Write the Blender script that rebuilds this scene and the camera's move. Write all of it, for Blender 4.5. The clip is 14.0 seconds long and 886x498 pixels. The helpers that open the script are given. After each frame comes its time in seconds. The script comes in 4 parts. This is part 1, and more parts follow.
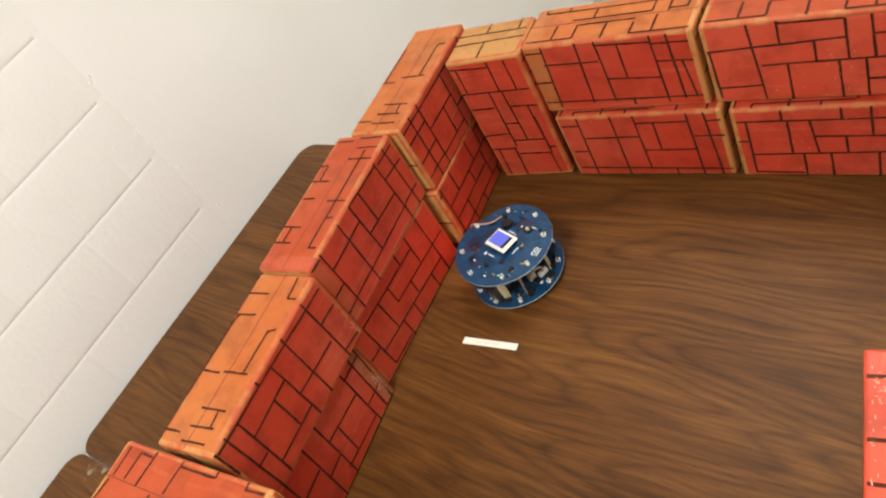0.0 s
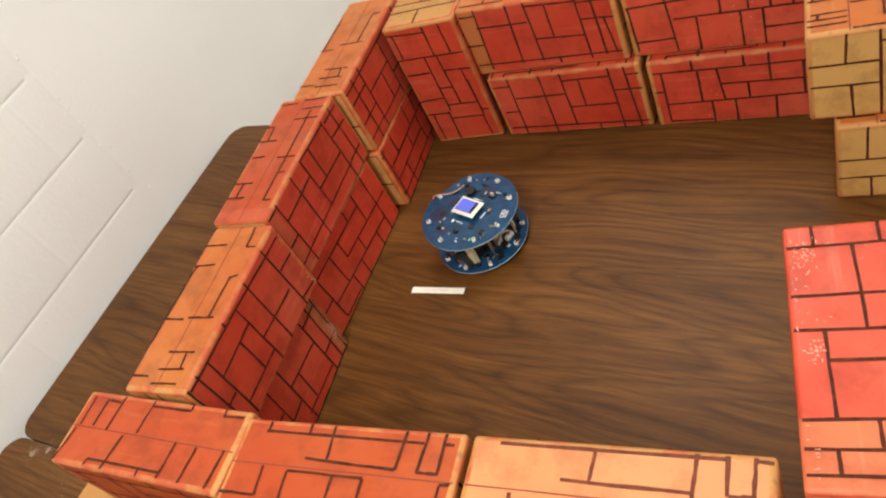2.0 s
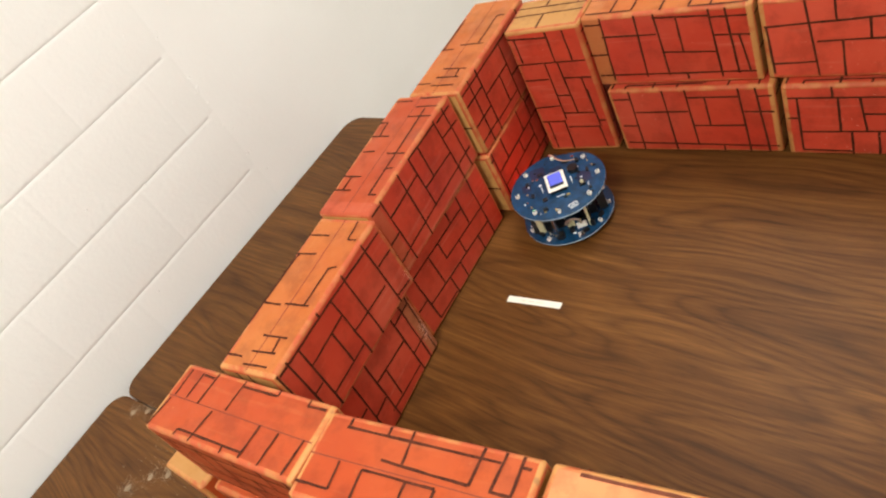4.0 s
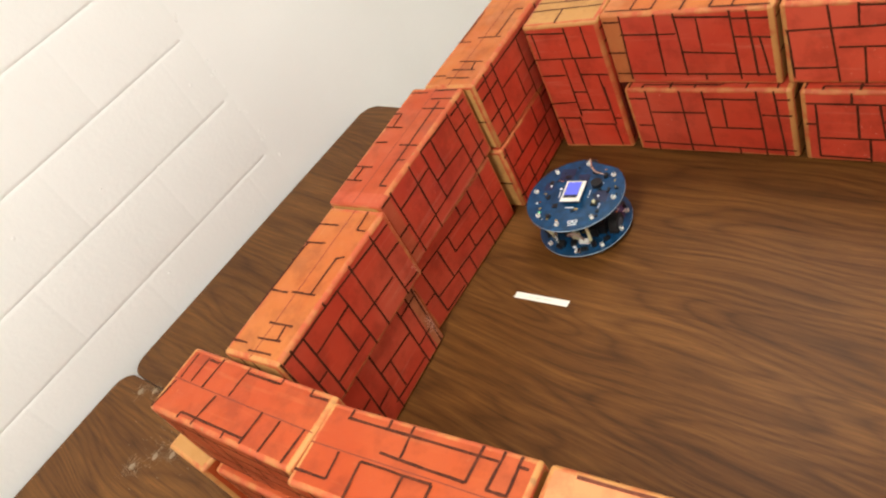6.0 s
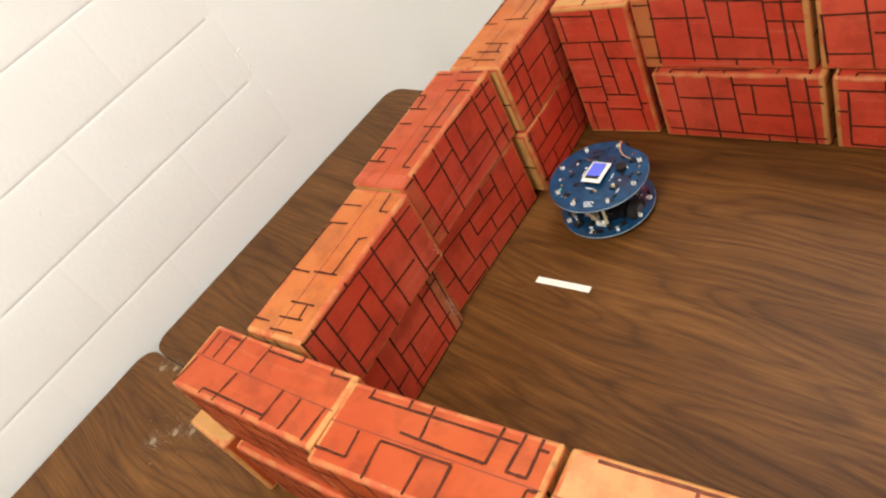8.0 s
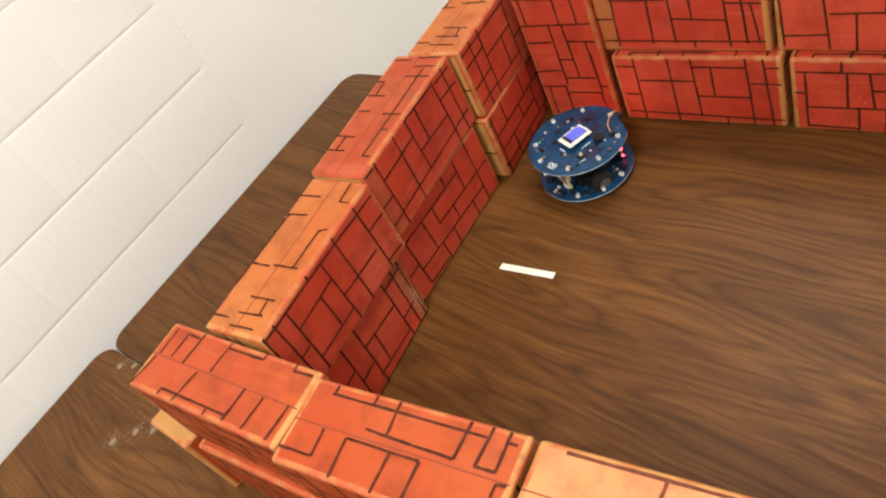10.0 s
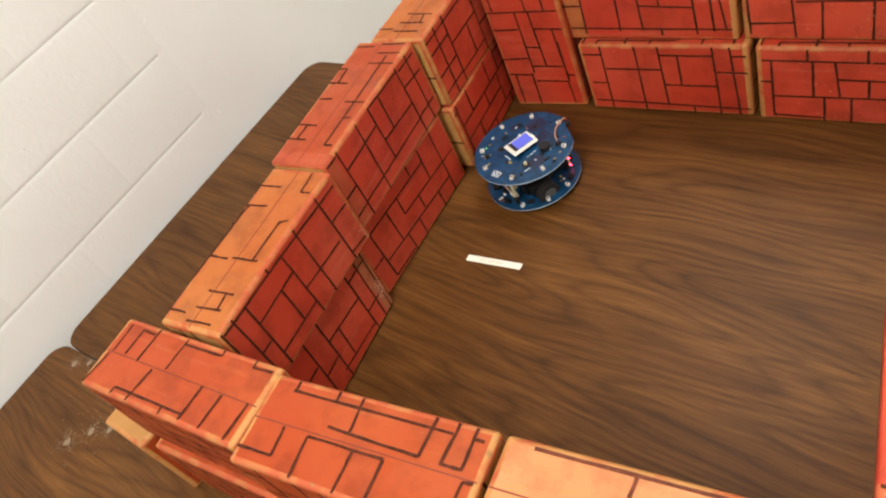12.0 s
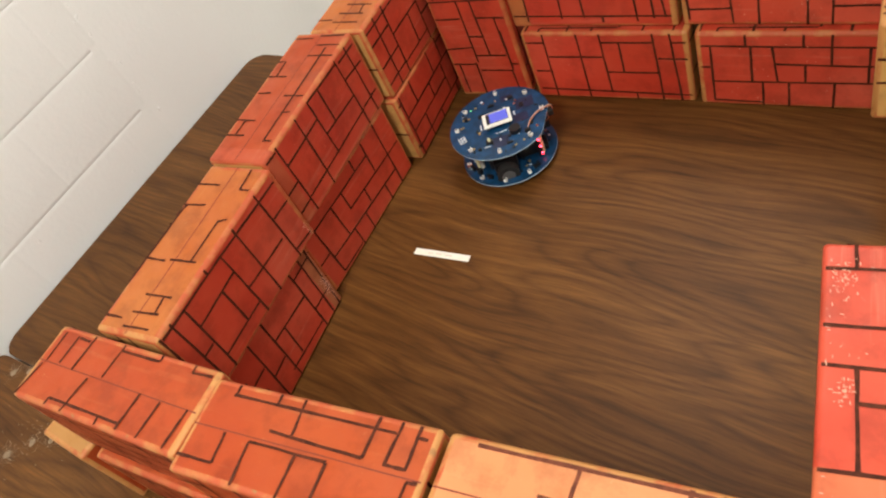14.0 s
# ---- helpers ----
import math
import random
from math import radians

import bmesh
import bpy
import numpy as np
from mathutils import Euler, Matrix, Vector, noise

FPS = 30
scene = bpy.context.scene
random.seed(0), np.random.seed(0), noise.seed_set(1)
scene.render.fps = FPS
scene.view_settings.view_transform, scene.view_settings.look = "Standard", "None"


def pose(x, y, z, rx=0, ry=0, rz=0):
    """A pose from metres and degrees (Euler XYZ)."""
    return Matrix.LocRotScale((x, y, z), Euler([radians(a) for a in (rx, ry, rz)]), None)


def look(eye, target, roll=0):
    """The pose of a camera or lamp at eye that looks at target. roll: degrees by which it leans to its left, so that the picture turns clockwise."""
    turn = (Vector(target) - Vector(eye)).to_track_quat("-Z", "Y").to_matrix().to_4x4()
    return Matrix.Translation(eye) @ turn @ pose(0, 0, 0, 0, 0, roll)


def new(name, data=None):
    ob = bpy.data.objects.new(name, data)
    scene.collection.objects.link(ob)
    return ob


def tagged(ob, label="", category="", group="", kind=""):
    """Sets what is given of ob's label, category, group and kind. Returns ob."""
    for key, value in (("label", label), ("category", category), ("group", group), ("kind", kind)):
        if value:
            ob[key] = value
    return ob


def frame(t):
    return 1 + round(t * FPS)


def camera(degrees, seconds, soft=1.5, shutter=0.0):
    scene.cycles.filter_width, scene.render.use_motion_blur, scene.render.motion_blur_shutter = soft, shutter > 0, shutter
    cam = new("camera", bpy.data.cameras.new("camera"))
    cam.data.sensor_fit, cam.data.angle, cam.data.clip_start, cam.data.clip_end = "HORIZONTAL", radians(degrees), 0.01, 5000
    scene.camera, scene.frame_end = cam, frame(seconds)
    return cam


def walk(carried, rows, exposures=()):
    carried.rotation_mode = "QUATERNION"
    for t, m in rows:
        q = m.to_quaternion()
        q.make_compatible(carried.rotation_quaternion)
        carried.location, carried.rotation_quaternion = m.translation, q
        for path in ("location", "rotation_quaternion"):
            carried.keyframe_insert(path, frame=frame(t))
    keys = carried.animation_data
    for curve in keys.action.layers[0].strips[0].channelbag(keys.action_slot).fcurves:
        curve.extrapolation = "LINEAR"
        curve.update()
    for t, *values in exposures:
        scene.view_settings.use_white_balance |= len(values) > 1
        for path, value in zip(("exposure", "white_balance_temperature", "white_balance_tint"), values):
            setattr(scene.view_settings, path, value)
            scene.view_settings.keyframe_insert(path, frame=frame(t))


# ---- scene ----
cam = camera(60.8, 14.0, soft=2.2)
PATH = [
    (0, (0.829, -0.171, 1.0), (-0.32, 0.828, -0.297), -35.0),
    (0.5, (0.812, -0.218, 0.998), (-0.378, 0.834, -0.219), -34.2),
    (1, (0.809, -0.257, 1.003), (-0.305, 0.746, -0.32), -34.3),
    (1.5, (0.817, -0.286, 1.017), (-0.17, 0.773, -0.363), -32.8),
    (2, (0.808, -0.323, 1.005), (-0.133, 0.788, -0.366), -31.7),
    (2.5, (0.797, -0.339, 1.001), (-0.255, 0.712, -0.337), -32.0),
    (3, (0.791, -0.326, 0.995), (-0.367, 0.684, -0.285), -32.8),
    (3.2, (0.793, -0.319, 0.996), (-0.366, 0.706, -0.271), -32.4),
    (5.3, (0.81, -0.284, 0.999), (-0.387, 0.691, -0.272), -30.7),
    (5.5, (0.805, -0.284, 0.997), (-0.383, 0.704, -0.274), -30.5),
    (6, (0.809, -0.286, 1.0), (-0.392, 0.684, -0.271), -30.8),
    (6.5, (0.812, -0.293, 1.003), (-0.405, 0.677, -0.253), -30.9),
    (7, (0.809, -0.297, 1.002), (-0.413, 0.676, -0.247), -30.4),
    (7.5, (0.801, -0.292, 0.995), (-0.443, 0.633, -0.269), -30.6),
    (8, (0.802, -0.292, 0.995), (-0.433, 0.629, -0.28), -31.1),
    (8.2, (0.804, -0.303, 0.984), (-0.421, 0.651, -0.276), -30.9),
    (10.3, (0.788, -0.274, 0.992), (-0.356, 0.659, -0.359), -30.9),
    (10.5, (0.787, -0.278, 0.983), (-0.355, 0.672, -0.357), -30.4),
    (11, (0.789, -0.276, 0.979), (-0.35, 0.662, -0.371), -30.5),
    (11.5, (0.785, -0.266, 0.975), (-0.333, 0.667, -0.396), -30.3),
    (12, (0.779, -0.262, 0.971), (-0.3, 0.691, -0.418), -29.6),
    (12.5, (0.769, -0.255, 0.964), (-0.264, 0.695, -0.461), -29.4),
    (13, (0.768, -0.254, 0.961), (-0.259, 0.684, -0.476), -29.5),
    (13.5, (0.778, -0.253, 0.962), (-0.234, 0.707, -0.471), -29.4),
    (14, (0.79, -0.241, 0.956), (-0.197, 0.733, -0.485), -29.1),
]
walk(cam, [(t, look(eye, target, roll)) for t, eye, target, roll in PATH],
     exposures=[(0, -0.05), (0.5, -0.05), (1.0, 0.0), (1.5, -0.12), (2.0, -0.12), (3.0, -0.03), (5.5, 0.02), (6.5, 0.04), (8.0, 0.03), (11.0, 0.03), (12.0, -0.1), (13.0, -0.18), (14.0, -0.17)])

# ---- light ----
world = bpy.data.worlds.new("world")
scene.world = world
world.use_nodes = True
world.node_tree.nodes["Background"].inputs[0].default_value = (1.0, 0.93, 0.85, 1)
world.node_tree.nodes["Background"].inputs[1].default_value = 0.05
scene.view_settings.exposure = 0.0


def lamp(name, x, y, z, sx, sy, power, colour):
    data = bpy.data.lights.new(name, "AREA")
    data.shape, data.size, data.size_y, data.energy, data.color = "RECTANGLE", sx, sy, power, colour
    ob = new(name, data)
    ob.location = (x, y, z)
    return ob


WARM = (1.0, 0.965, 0.865)
LAMPS = ((0.36, -0.90, 45), (2.76, -0.90, 16), (0.36, 1.50, 17), (2.76, 1.50, 28))
for lx, ly, power in LAMPS:
    lamp("troffer_light", lx, ly, 1.93, 0.55, 1.15, power, WARM)


# ---- materials ----
def material(name, rough=0.5, metal=0.0):
    m = bpy.data.materials.new(name)
    m.use_nodes = True
    nt = m.node_tree
    b = nt.nodes["Principled BSDF"]
    b.inputs["Roughness"].default_value, b.inputs["Metallic"].default_value = rough, metal
    return m, nt, b


def node(nt, kind, **values):
    n = nt.nodes.new(kind)
    for key, value in values.items():
        n.inputs[key.replace("_", " ")].default_value = value
    return n


def ramp(nt, fac, stops):
    r = nt.nodes.new("ShaderNodeValToRGB")
    nt.links.new(fac, r.inputs[0])
    e = r.color_ramp.elements
    while len(e) < len(stops):
        e.new(0.5)
    for el, (p, c) in zip(e, stops):
        el.position, el.color = p, (*c, 1) if len(c) == 3 else c
    return r.outputs[0]


def mix(nt, fac, a, b, blend="MIX"):
    m = nt.nodes.new("ShaderNodeMix")
    m.data_type, m.blend_type = "RGBA", blend
    for socket, value in ((m.inputs[0], fac), (m.inputs[6], a), (m.inputs[7], b)):
        if isinstance(value, (int, float)):
            socket.default_value = value
        elif isinstance(value, tuple):
            socket.default_value = (*value, 1)
        else:
            nt.links.new(value, socket)
    return m.outputs[2]


def coords(nt, scale=(1, 1, 1), which="Object"):
    c = nt.nodes.new("ShaderNodeTexCoord")
    m = nt.nodes.new("ShaderNodeMapping")
    m.inputs["Scale"].default_value = scale
    nt.links.new(c.outputs[which], m.inputs[0])
    return m.outputs[0]


def noise_tex(nt, vec, scale, detail=4, rough=0.55, distortion=0.0):
    n = node(nt, "ShaderNodeTexNoise", Scale=scale, Detail=detail, Roughness=rough, Distortion=distortion)
    nt.links.new(vec, n.inputs["Vector"])
    return n.outputs["Fac"]


def bump(nt, b, height, strength, distance):
    n = node(nt, "ShaderNodeBump", Strength=strength, Distance=distance)
    nt.links.new(height, n.inputs["Height"])
    nt.links.new(n.outputs[0], b.inputs["Normal"])


def print_material(name, colour, faded, wear, rough=0.42):
    """Printed cardboard: mottled ink, rubbed patches where the board shows, faint corrugation."""
    m, nt, b = material(name, rough)
    v = coords(nt)
    info = nt.nodes.new("ShaderNodeObjectInfo")
    add = nt.nodes.new("ShaderNodeVectorMath")
    nt.links.new(v, add.inputs[0])
    shift = node(nt, "ShaderNodeMath")
    shift.operation = "MULTIPLY"
    shift.inputs[1].default_value = 7.0
    nt.links.new(info.outputs["Random"], shift.inputs[0])
    nt.links.new(shift.outputs[0], add.inputs[1])
    v = add.outputs[0]
    tone = ramp(nt, noise_tex(nt, v, 9, 4), [(0.3, colour), (0.72, faded)])
    fade = ramp(nt, noise_tex(nt, v, 3.2, 5, 0.6), [(0.42, (0, 0, 0)), (0.78, (0.45, 0.45, 0.45))])
    tone = mix(nt, fade, tone, tuple(0.72 * p + 0.28 * q for p, q in zip(faded, wear)))
    mv = nt.nodes.new("ShaderNodeMapping")
    mv.inputs["Scale"].default_value = (5, 90, 90)
    nt.links.new(v, mv.inputs[0])
    drag = ramp(nt, noise_tex(nt, mv.outputs[0], 1.0, 3, 0.6), [(0.60, (0, 0, 0)), (0.80, (0.22, 0.22, 0.22))])
    tone = mix(nt, drag, tone, wear)
    grime = ramp(nt, noise_tex(nt, v, 19, 5, 0.65), [(0.36, (0.70, 0.66, 0.64)), (0.52, (1, 1, 1))])
    tone = mix(nt, 0.8, tone, grime, "MULTIPLY")
    spots = ramp(nt, noise_tex(nt, v, 160, 3, 0.7), [(0.66, (0, 0, 0)), (0.76, (1, 1, 1))])
    zone = ramp(nt, noise_tex(nt, v, 11, 3), [(0.5, (0, 0, 0)), (0.72, (1, 1, 1))])
    rub = mix(nt, 1.0, spots, zone, "MULTIPLY")
    rubbed = mix(nt, rub, tone, wear)
    nt.links.new(rubbed, b.inputs["Base Color"])
    b.inputs["Specular IOR Level"].default_value = 0.35
    r = ramp(nt, noise_tex(nt, v, 30, 3), [(0.3, (rough - 0.08,) * 3), (0.7, (rough + 0.15,) * 3)])
    nt.links.new(r, b.inputs["Roughness"])
    h = noise_tex(nt, v, 55, 4)
    bump(nt, b, h, 0.25, 0.002)
    return m


RED = print_material("printed_red_cardboard", (0.47, 0.039, 0.018), (0.54, 0.064, 0.029), (0.74, 0.40, 0.26))
# brighter than RED, for the right-hand far blocks and the stack
BRIGHT_RED = print_material("brighter_red_cardboard", (0.55, 0.054, 0.026), (0.61, 0.078, 0.038), (0.74, 0.42, 0.28))
ORANGE_RED = print_material("faded_red_cardboard", (0.37, 0.047, 0.0090), (0.41, 0.067, 0.0140), (0.58, 0.26, 0.11))
ORANGE = print_material("faded_orange_cardboard", (0.43, 0.096, 0.0165), (0.46, 0.134, 0.027), (0.62, 0.35, 0.13))
PEACH = print_material("peach_cardboard", (0.63, 0.215, 0.083), (0.66, 0.260, 0.108), (0.73, 0.47, 0.26))
TAN = print_material("bare_tan_cardboard", (0.53, 0.285, 0.082), (0.59, 0.335, 0.108), (0.45, 0.2, 0.07), 0.6)


# redder tan for tops, darkened to offset the strong light they catch
DIM_TOP_TAN = print_material("darkened_top_tan_cardboard", (0.43, 0.205, 0.060), (0.48, 0.245, 0.080), (0.36, 0.16, 0.06), 0.6)


def edge_material(name, low, high):
    """Rubbed edges: bare board breaking through the print unevenly."""
    m, nt, b = material(name, 0.6)
    v = coords(nt)
    f = ramp(nt, noise_tex(nt, v, 26, 5, 0.65), [(low - 0.04, (0, 0, 0)), (high - 0.04, (1, 1, 1))])
    c = mix(nt, f, (0.45, 0.082, 0.025), (0.50, 0.225, 0.066))
    g = ramp(nt, noise_tex(nt, v, 70, 3), [(0.62, (0, 0, 0)), (0.75, (1, 1, 1))])
    nt.links.new(mix(nt, g, c, (0.33, 0.15, 0.05)), b.inputs["Base Color"])
    bump(nt, b, noise_tex(nt, v, 90, 4), 0.35, 0.002)
    return m


WORN_END = print_material("worn_brown_print", (0.36, 0.085, 0.032), (0.42, 0.15, 0.06), (0.56, 0.29, 0.14), 0.6)
FADED_END = print_material("faded_print_end", (0.43, 0.066, 0.026), (0.47, 0.098, 0.042), (0.62, 0.32, 0.18), 0.55)
# orange-red band on the near end of the stacked blocks
ORANGE_END = print_material("orange_end_print", (0.60, 0.125, 0.050), (0.63, 0.165, 0.070), (0.74, 0.44, 0.26))
TAN_END = print_material("tan_faded_print", (0.44, 0.12, 0.034), (0.47, 0.17, 0.055), (0.60, 0.32, 0.13), 0.55)


EDGE = edge_material("rubbed_red_edge", 0.50, 0.80)
EDGE_TAN = edge_material("rubbed_tan_edge", 0.36, 0.54)


def plain(name, colour, rough=0.5, metal=0.0, vary=0.15, scale=60):
    m, nt, b = material(name, rough, metal)
    n = noise_tex(nt, coords(nt), scale, 4)
    lo, hi = tuple(c * (1 - vary) for c in colour), tuple(min(1, c * (1 + vary)) for c in colour)
    nt.links.new(ramp(nt, n, [(0.3, lo), (0.7, hi)]), b.inputs["Base Color"])
    bump(nt, b, n, 0.08, 0.001)
    return m


PALE_INK = plain("mauve_brown_ink", (0.150, 0.044, 0.024), 0.5, vary=0.3, scale=120)
INK = plain("brown_black_ink", (0.075, 0.020, 0.010), 0.65, vary=0.45, scale=120)
for dull in (INK, PALE_INK):
    dull.node_tree.nodes["Principled BSDF"].inputs["Specular IOR Level"].default_value = 0.15
SCUFF = plain("bare_paper_flecks", (0.68, 0.34, 0.24), 0.8)
SEAM = plain("glued_board_seam", (0.20, 0.034, 0.014), 0.7)


def wood_material():
    m, nt, b = material("walnut_laminate", 0.47)
    c = nt.nodes.new("ShaderNodeTexCoord")
    warp = node(nt, "ShaderNodeTexNoise", Scale=1.0, Detail=2.0, Roughness=0.45)
    mp = nt.nodes.new("ShaderNodeMapping")
    mp.inputs["Scale"].default_value = (2.0, 3.2, 1)
    nt.links.new(c.outputs["Object"], mp.inputs[0])
    nt.links.new(mp.outputs[0], warp.inputs["Vector"])
    sub = nt.nodes.new("ShaderNodeVectorMath")
    sub.operation = "SUBTRACT"
    sub.inputs[1].default_value = (0.5, 0.5, 0.5)
    nt.links.new(warp.outputs["Color"], sub.inputs[0])
    sc = nt.nodes.new("ShaderNodeVectorMath")
    sc.operation = "MULTIPLY"
    sc.inputs[1].default_value = (0.0, 0.085, 0)
    nt.links.new(sub.outputs[0], sc.inputs[0])
    add = nt.nodes.new("ShaderNodeVectorMath")
    turn = node(nt, "ShaderNodeVectorRotate", Angle=radians(4.0))
    turn.rotation_type = "Z_AXIS"
    nt.links.new(c.outputs["Object"], turn.inputs["Vector"])
    nt.links.new(turn.outputs[0], add.inputs[0])
    nt.links.new(sc.outputs[0], add.inputs[1])

    def stretched(scale):
        s = nt.nodes.new("ShaderNodeMapping")
        s.inputs["Scale"].default_value = scale
        nt.links.new(add.outputs[0], s.inputs[0])
        return s.outputs[0]

    def growth_rings(scale, count):
        """Contours of a long soft swell: the arches of flat-sawn boards."""
        n = nt.nodes.new("ShaderNodeMath")
        n.operation, n.inputs[1].default_value = "MULTIPLY", count
        nt.links.new(noise_tex(nt, stretched(scale), 1.0, 2, 0.4, 0.25), n.inputs[0])
        w = nt.nodes.new("ShaderNodeMath")
        w.operation, w.inputs[1].default_value = "PINGPONG", 0.5
        nt.links.new(n.outputs[0], w.inputs[0])
        return w.outputs[0]

    rings = growth_rings((0.75, 5.6, 1), 25.0)
    broad = noise_tex(nt, stretched((1.6, 17, 1)), 1.0, 5, 0.60, 0.5)
    streak = noise_tex(nt, stretched((3.8, 110, 1)), 1.0, 5, 0.66)
    fine = noise_tex(nt, stretched((9, 210, 1)), 1.0, 4, 0.65)
    pores = noise_tex(nt, stretched((30, 620, 1)), 1.0, 2, 0.5)
    cloud = noise_tex(nt, stretched((3.2, 7.5, 1)), 1.0, 3, 0.55)
    base = ramp(nt, broad, [(0.28, (0.084, 0.0315, 0.0064)), (0.48, (0.111, 0.0435, 0.0090)), (0.68, (0.149, 0.062, 0.0145))])
    ring = ramp(nt, rings, [(0.02, (0.74, 0.72, 0.72)), (0.16, (0.94, 0.94, 0.94)), (0.48, (1.12, 1.13, 1.15))])
    lines = ramp(nt, streak, [(0.33, (0.68, 0.66, 0.65)), (0.46, (0.96, 0.96, 0.96)), (0.66, (1.17, 1.19, 1.20))])
    grain = ramp(nt, fine, [(0.32, (0.78, 0.77, 0.76)), (0.66, (1.16, 1.16, 1.16))])
    pore = ramp(nt, pores, [(0.30, (0.72, 0.70, 0.70)), (0.42, (1, 1, 1))])
    patch = ramp(nt, cloud, [(0.30, (0.90, 0.89, 0.90)), (0.66, (1.08, 1.08, 1.06))])
    col = base
    for layer in (ring, lines, grain, pore, patch):
        col = mix(nt, 1.0, col, layer, "MULTIPLY")
    nt.links.new(col, b.inputs["Base Color"])
    b.inputs["Specular IOR Level"].default_value = 0.21
    bump(nt, b, fine, 0.12, 0.0006)
    return m


WOOD = wood_material()
EDGE_BAND = plain("dark_brown_edge_band", (0.06, 0.035, 0.022), 0.5)


def paint_material():
    m, nt, b = material("white_block_paint", 0.55)
    w = coords(nt)
    c = ramp(nt, noise_tex(nt, w, 1.8, 4), [(0.3, (0.842, 0.842, 0.832)), (0.7, (0.882, 0.882, 0.877))])
    pits = ramp(nt, noise_tex(nt, w, 38, 2), [(0.22, (1, 1, 1)), (0.29, (0, 0, 0))])
    nt.links.new(mix(nt, pits, c, (0.90, 0.89, 0.86)), b.inputs["Base Color"])
    h = mix(nt, 0.35, noise_tex(nt, w, 13, 5), noise_tex(nt, w, 90, 3))
    bump(nt, b, h, 0.26, 0.006)
    return m


PAINT = paint_material()
CEILING = plain("white_ceiling_tile", (0.75, 0.74, 0.71), 0.8, vary=0.05)
FLOOR = plain("beige_vinyl_floor", (0.38, 0.33, 0.26), 0.5, vary=0.2, scale=12)
STEEL = plain("grey_powder_coated_steel", (0.12, 0.12, 0.12), 0.45, 0.3)
TAPE = plain("white_paper_strip", (0.83, 0.79, 0.70), 0.7, vary=0.04)
DUST = plain("pale_lint", (0.30, 0.215, 0.14), 0.9)
PCB = plain("blue_solder_mask", (0.005, 0.044, 0.112), 0.3, vary=0.45, scale=60)
PCB_DARK = plain("violet_solder_mask", (0.016, 0.022, 0.058), 0.3, vary=0.4)
PCB_EDGE = plain("pale_board_edge", (0.42, 0.58, 0.72), 0.6)
SILK = plain("white_silkscreen", (0.75, 0.78, 0.80), 0.6, vary=0.05)
WHITE = plain("white_plastic", (0.80, 0.79, 0.74), 0.4, vary=0.06)
CREAM = plain("cream_plastic", (0.62, 0.60, 0.38), 0.45, vary=0.1)
BLACK = plain("black_plastic", (0.010, 0.010, 0.011), 0.35, vary=0.3)
RUBBER = plain("black_rubber", (0.012, 0.012, 0.012), 0.8)
SILVER = plain("bright_metal", (0.70, 0.69, 0.66), 0.25, 1.0, vary=0.08)
BRASS = plain("gold_pads", (0.60, 0.42, 0.15), 0.35, 0.8)
COPPER = plain("orange_wire", (0.50, 0.17, 0.07), 0.5)
CREAM_WIRE = plain("pale_wire", (0.45, 0.36, 0.30), 0.5)


def glow(name, colour, strength):
    m, nt, b = material(name, 0.3)
    b.inputs["Base Color"].default_value = (*[0.3 * c for c in colour], 1)
    b.inputs["Emission Color"].default_value = (*colour, 1)
    b.inputs["Emission Strength"].default_value = strength
    return m


SCREEN = glow("lit_blue_screen", (0.14, 0.17, 0.80), 0.80)
RED_LED = glow("red_led", (1.0, 0.045, 0.085), 13.0)
REAR_LED = glow("bright_red_lamp", (1.0, 0.004, 0.012), 150.0)
GREEN_LED = glow("green_led", (0.25, 1.0, 0.35), 1.2)
DIFFUSER = glow("lit_diffuser", (1.0, 0.955, 0.885), 4.0)


# ---- mesh helpers ----
def finish(name, bm, mats, smooth=False):
    me = bpy.data.meshes.new(name)
    bm.normal_update()
    bm.to_mesh(me)
    bm.free()
    for mt in mats if isinstance(mats, (list, tuple)) else [mats]:
        me.materials.append(mt)
    if smooth:
        for p in me.polygons:
            p.use_smooth = True
    return me


def part(name, bm, mats, parent, label="", smooth=False):
    ob = new(name, finish(name, bm, mats, smooth))
    ob.parent = parent
    return tagged(ob, label) if label else ob


def empty(name, m, label, category, group="", kind=""):
    ob = new(name)
    ob.empty_display_size = 0.02
    ob.matrix_basis = m
    return tagged(ob, label, category, group, kind)


def add_box(bm, x0, x1, y0, y1, z0, z1, mat=0):
    vs = [bm.verts.new((x, y, z)) for z in (z0, z1) for y in (y0, y1) for x in (x0, x1)]
    for f in ((0, 2, 3, 1), (4, 5, 7, 6), (0, 1, 5, 4), (1, 3, 7, 5), (3, 2, 6, 7), (2, 0, 4, 6)):
        bm.faces.new([vs[i] for i in f]).material_index = mat
    return vs


def box(x0, x1, y0, y1, z0, z1, bevel=0.0, seg=2):
    bm = bmesh.new()
    add_box(bm, x0, x1, y0, y1, z0, z1)
    if bevel:
        bmesh.ops.bevel(bm, geom=bm.edges[:], offset=bevel, segments=seg, affect="EDGES", profile=0.5)
    return bm


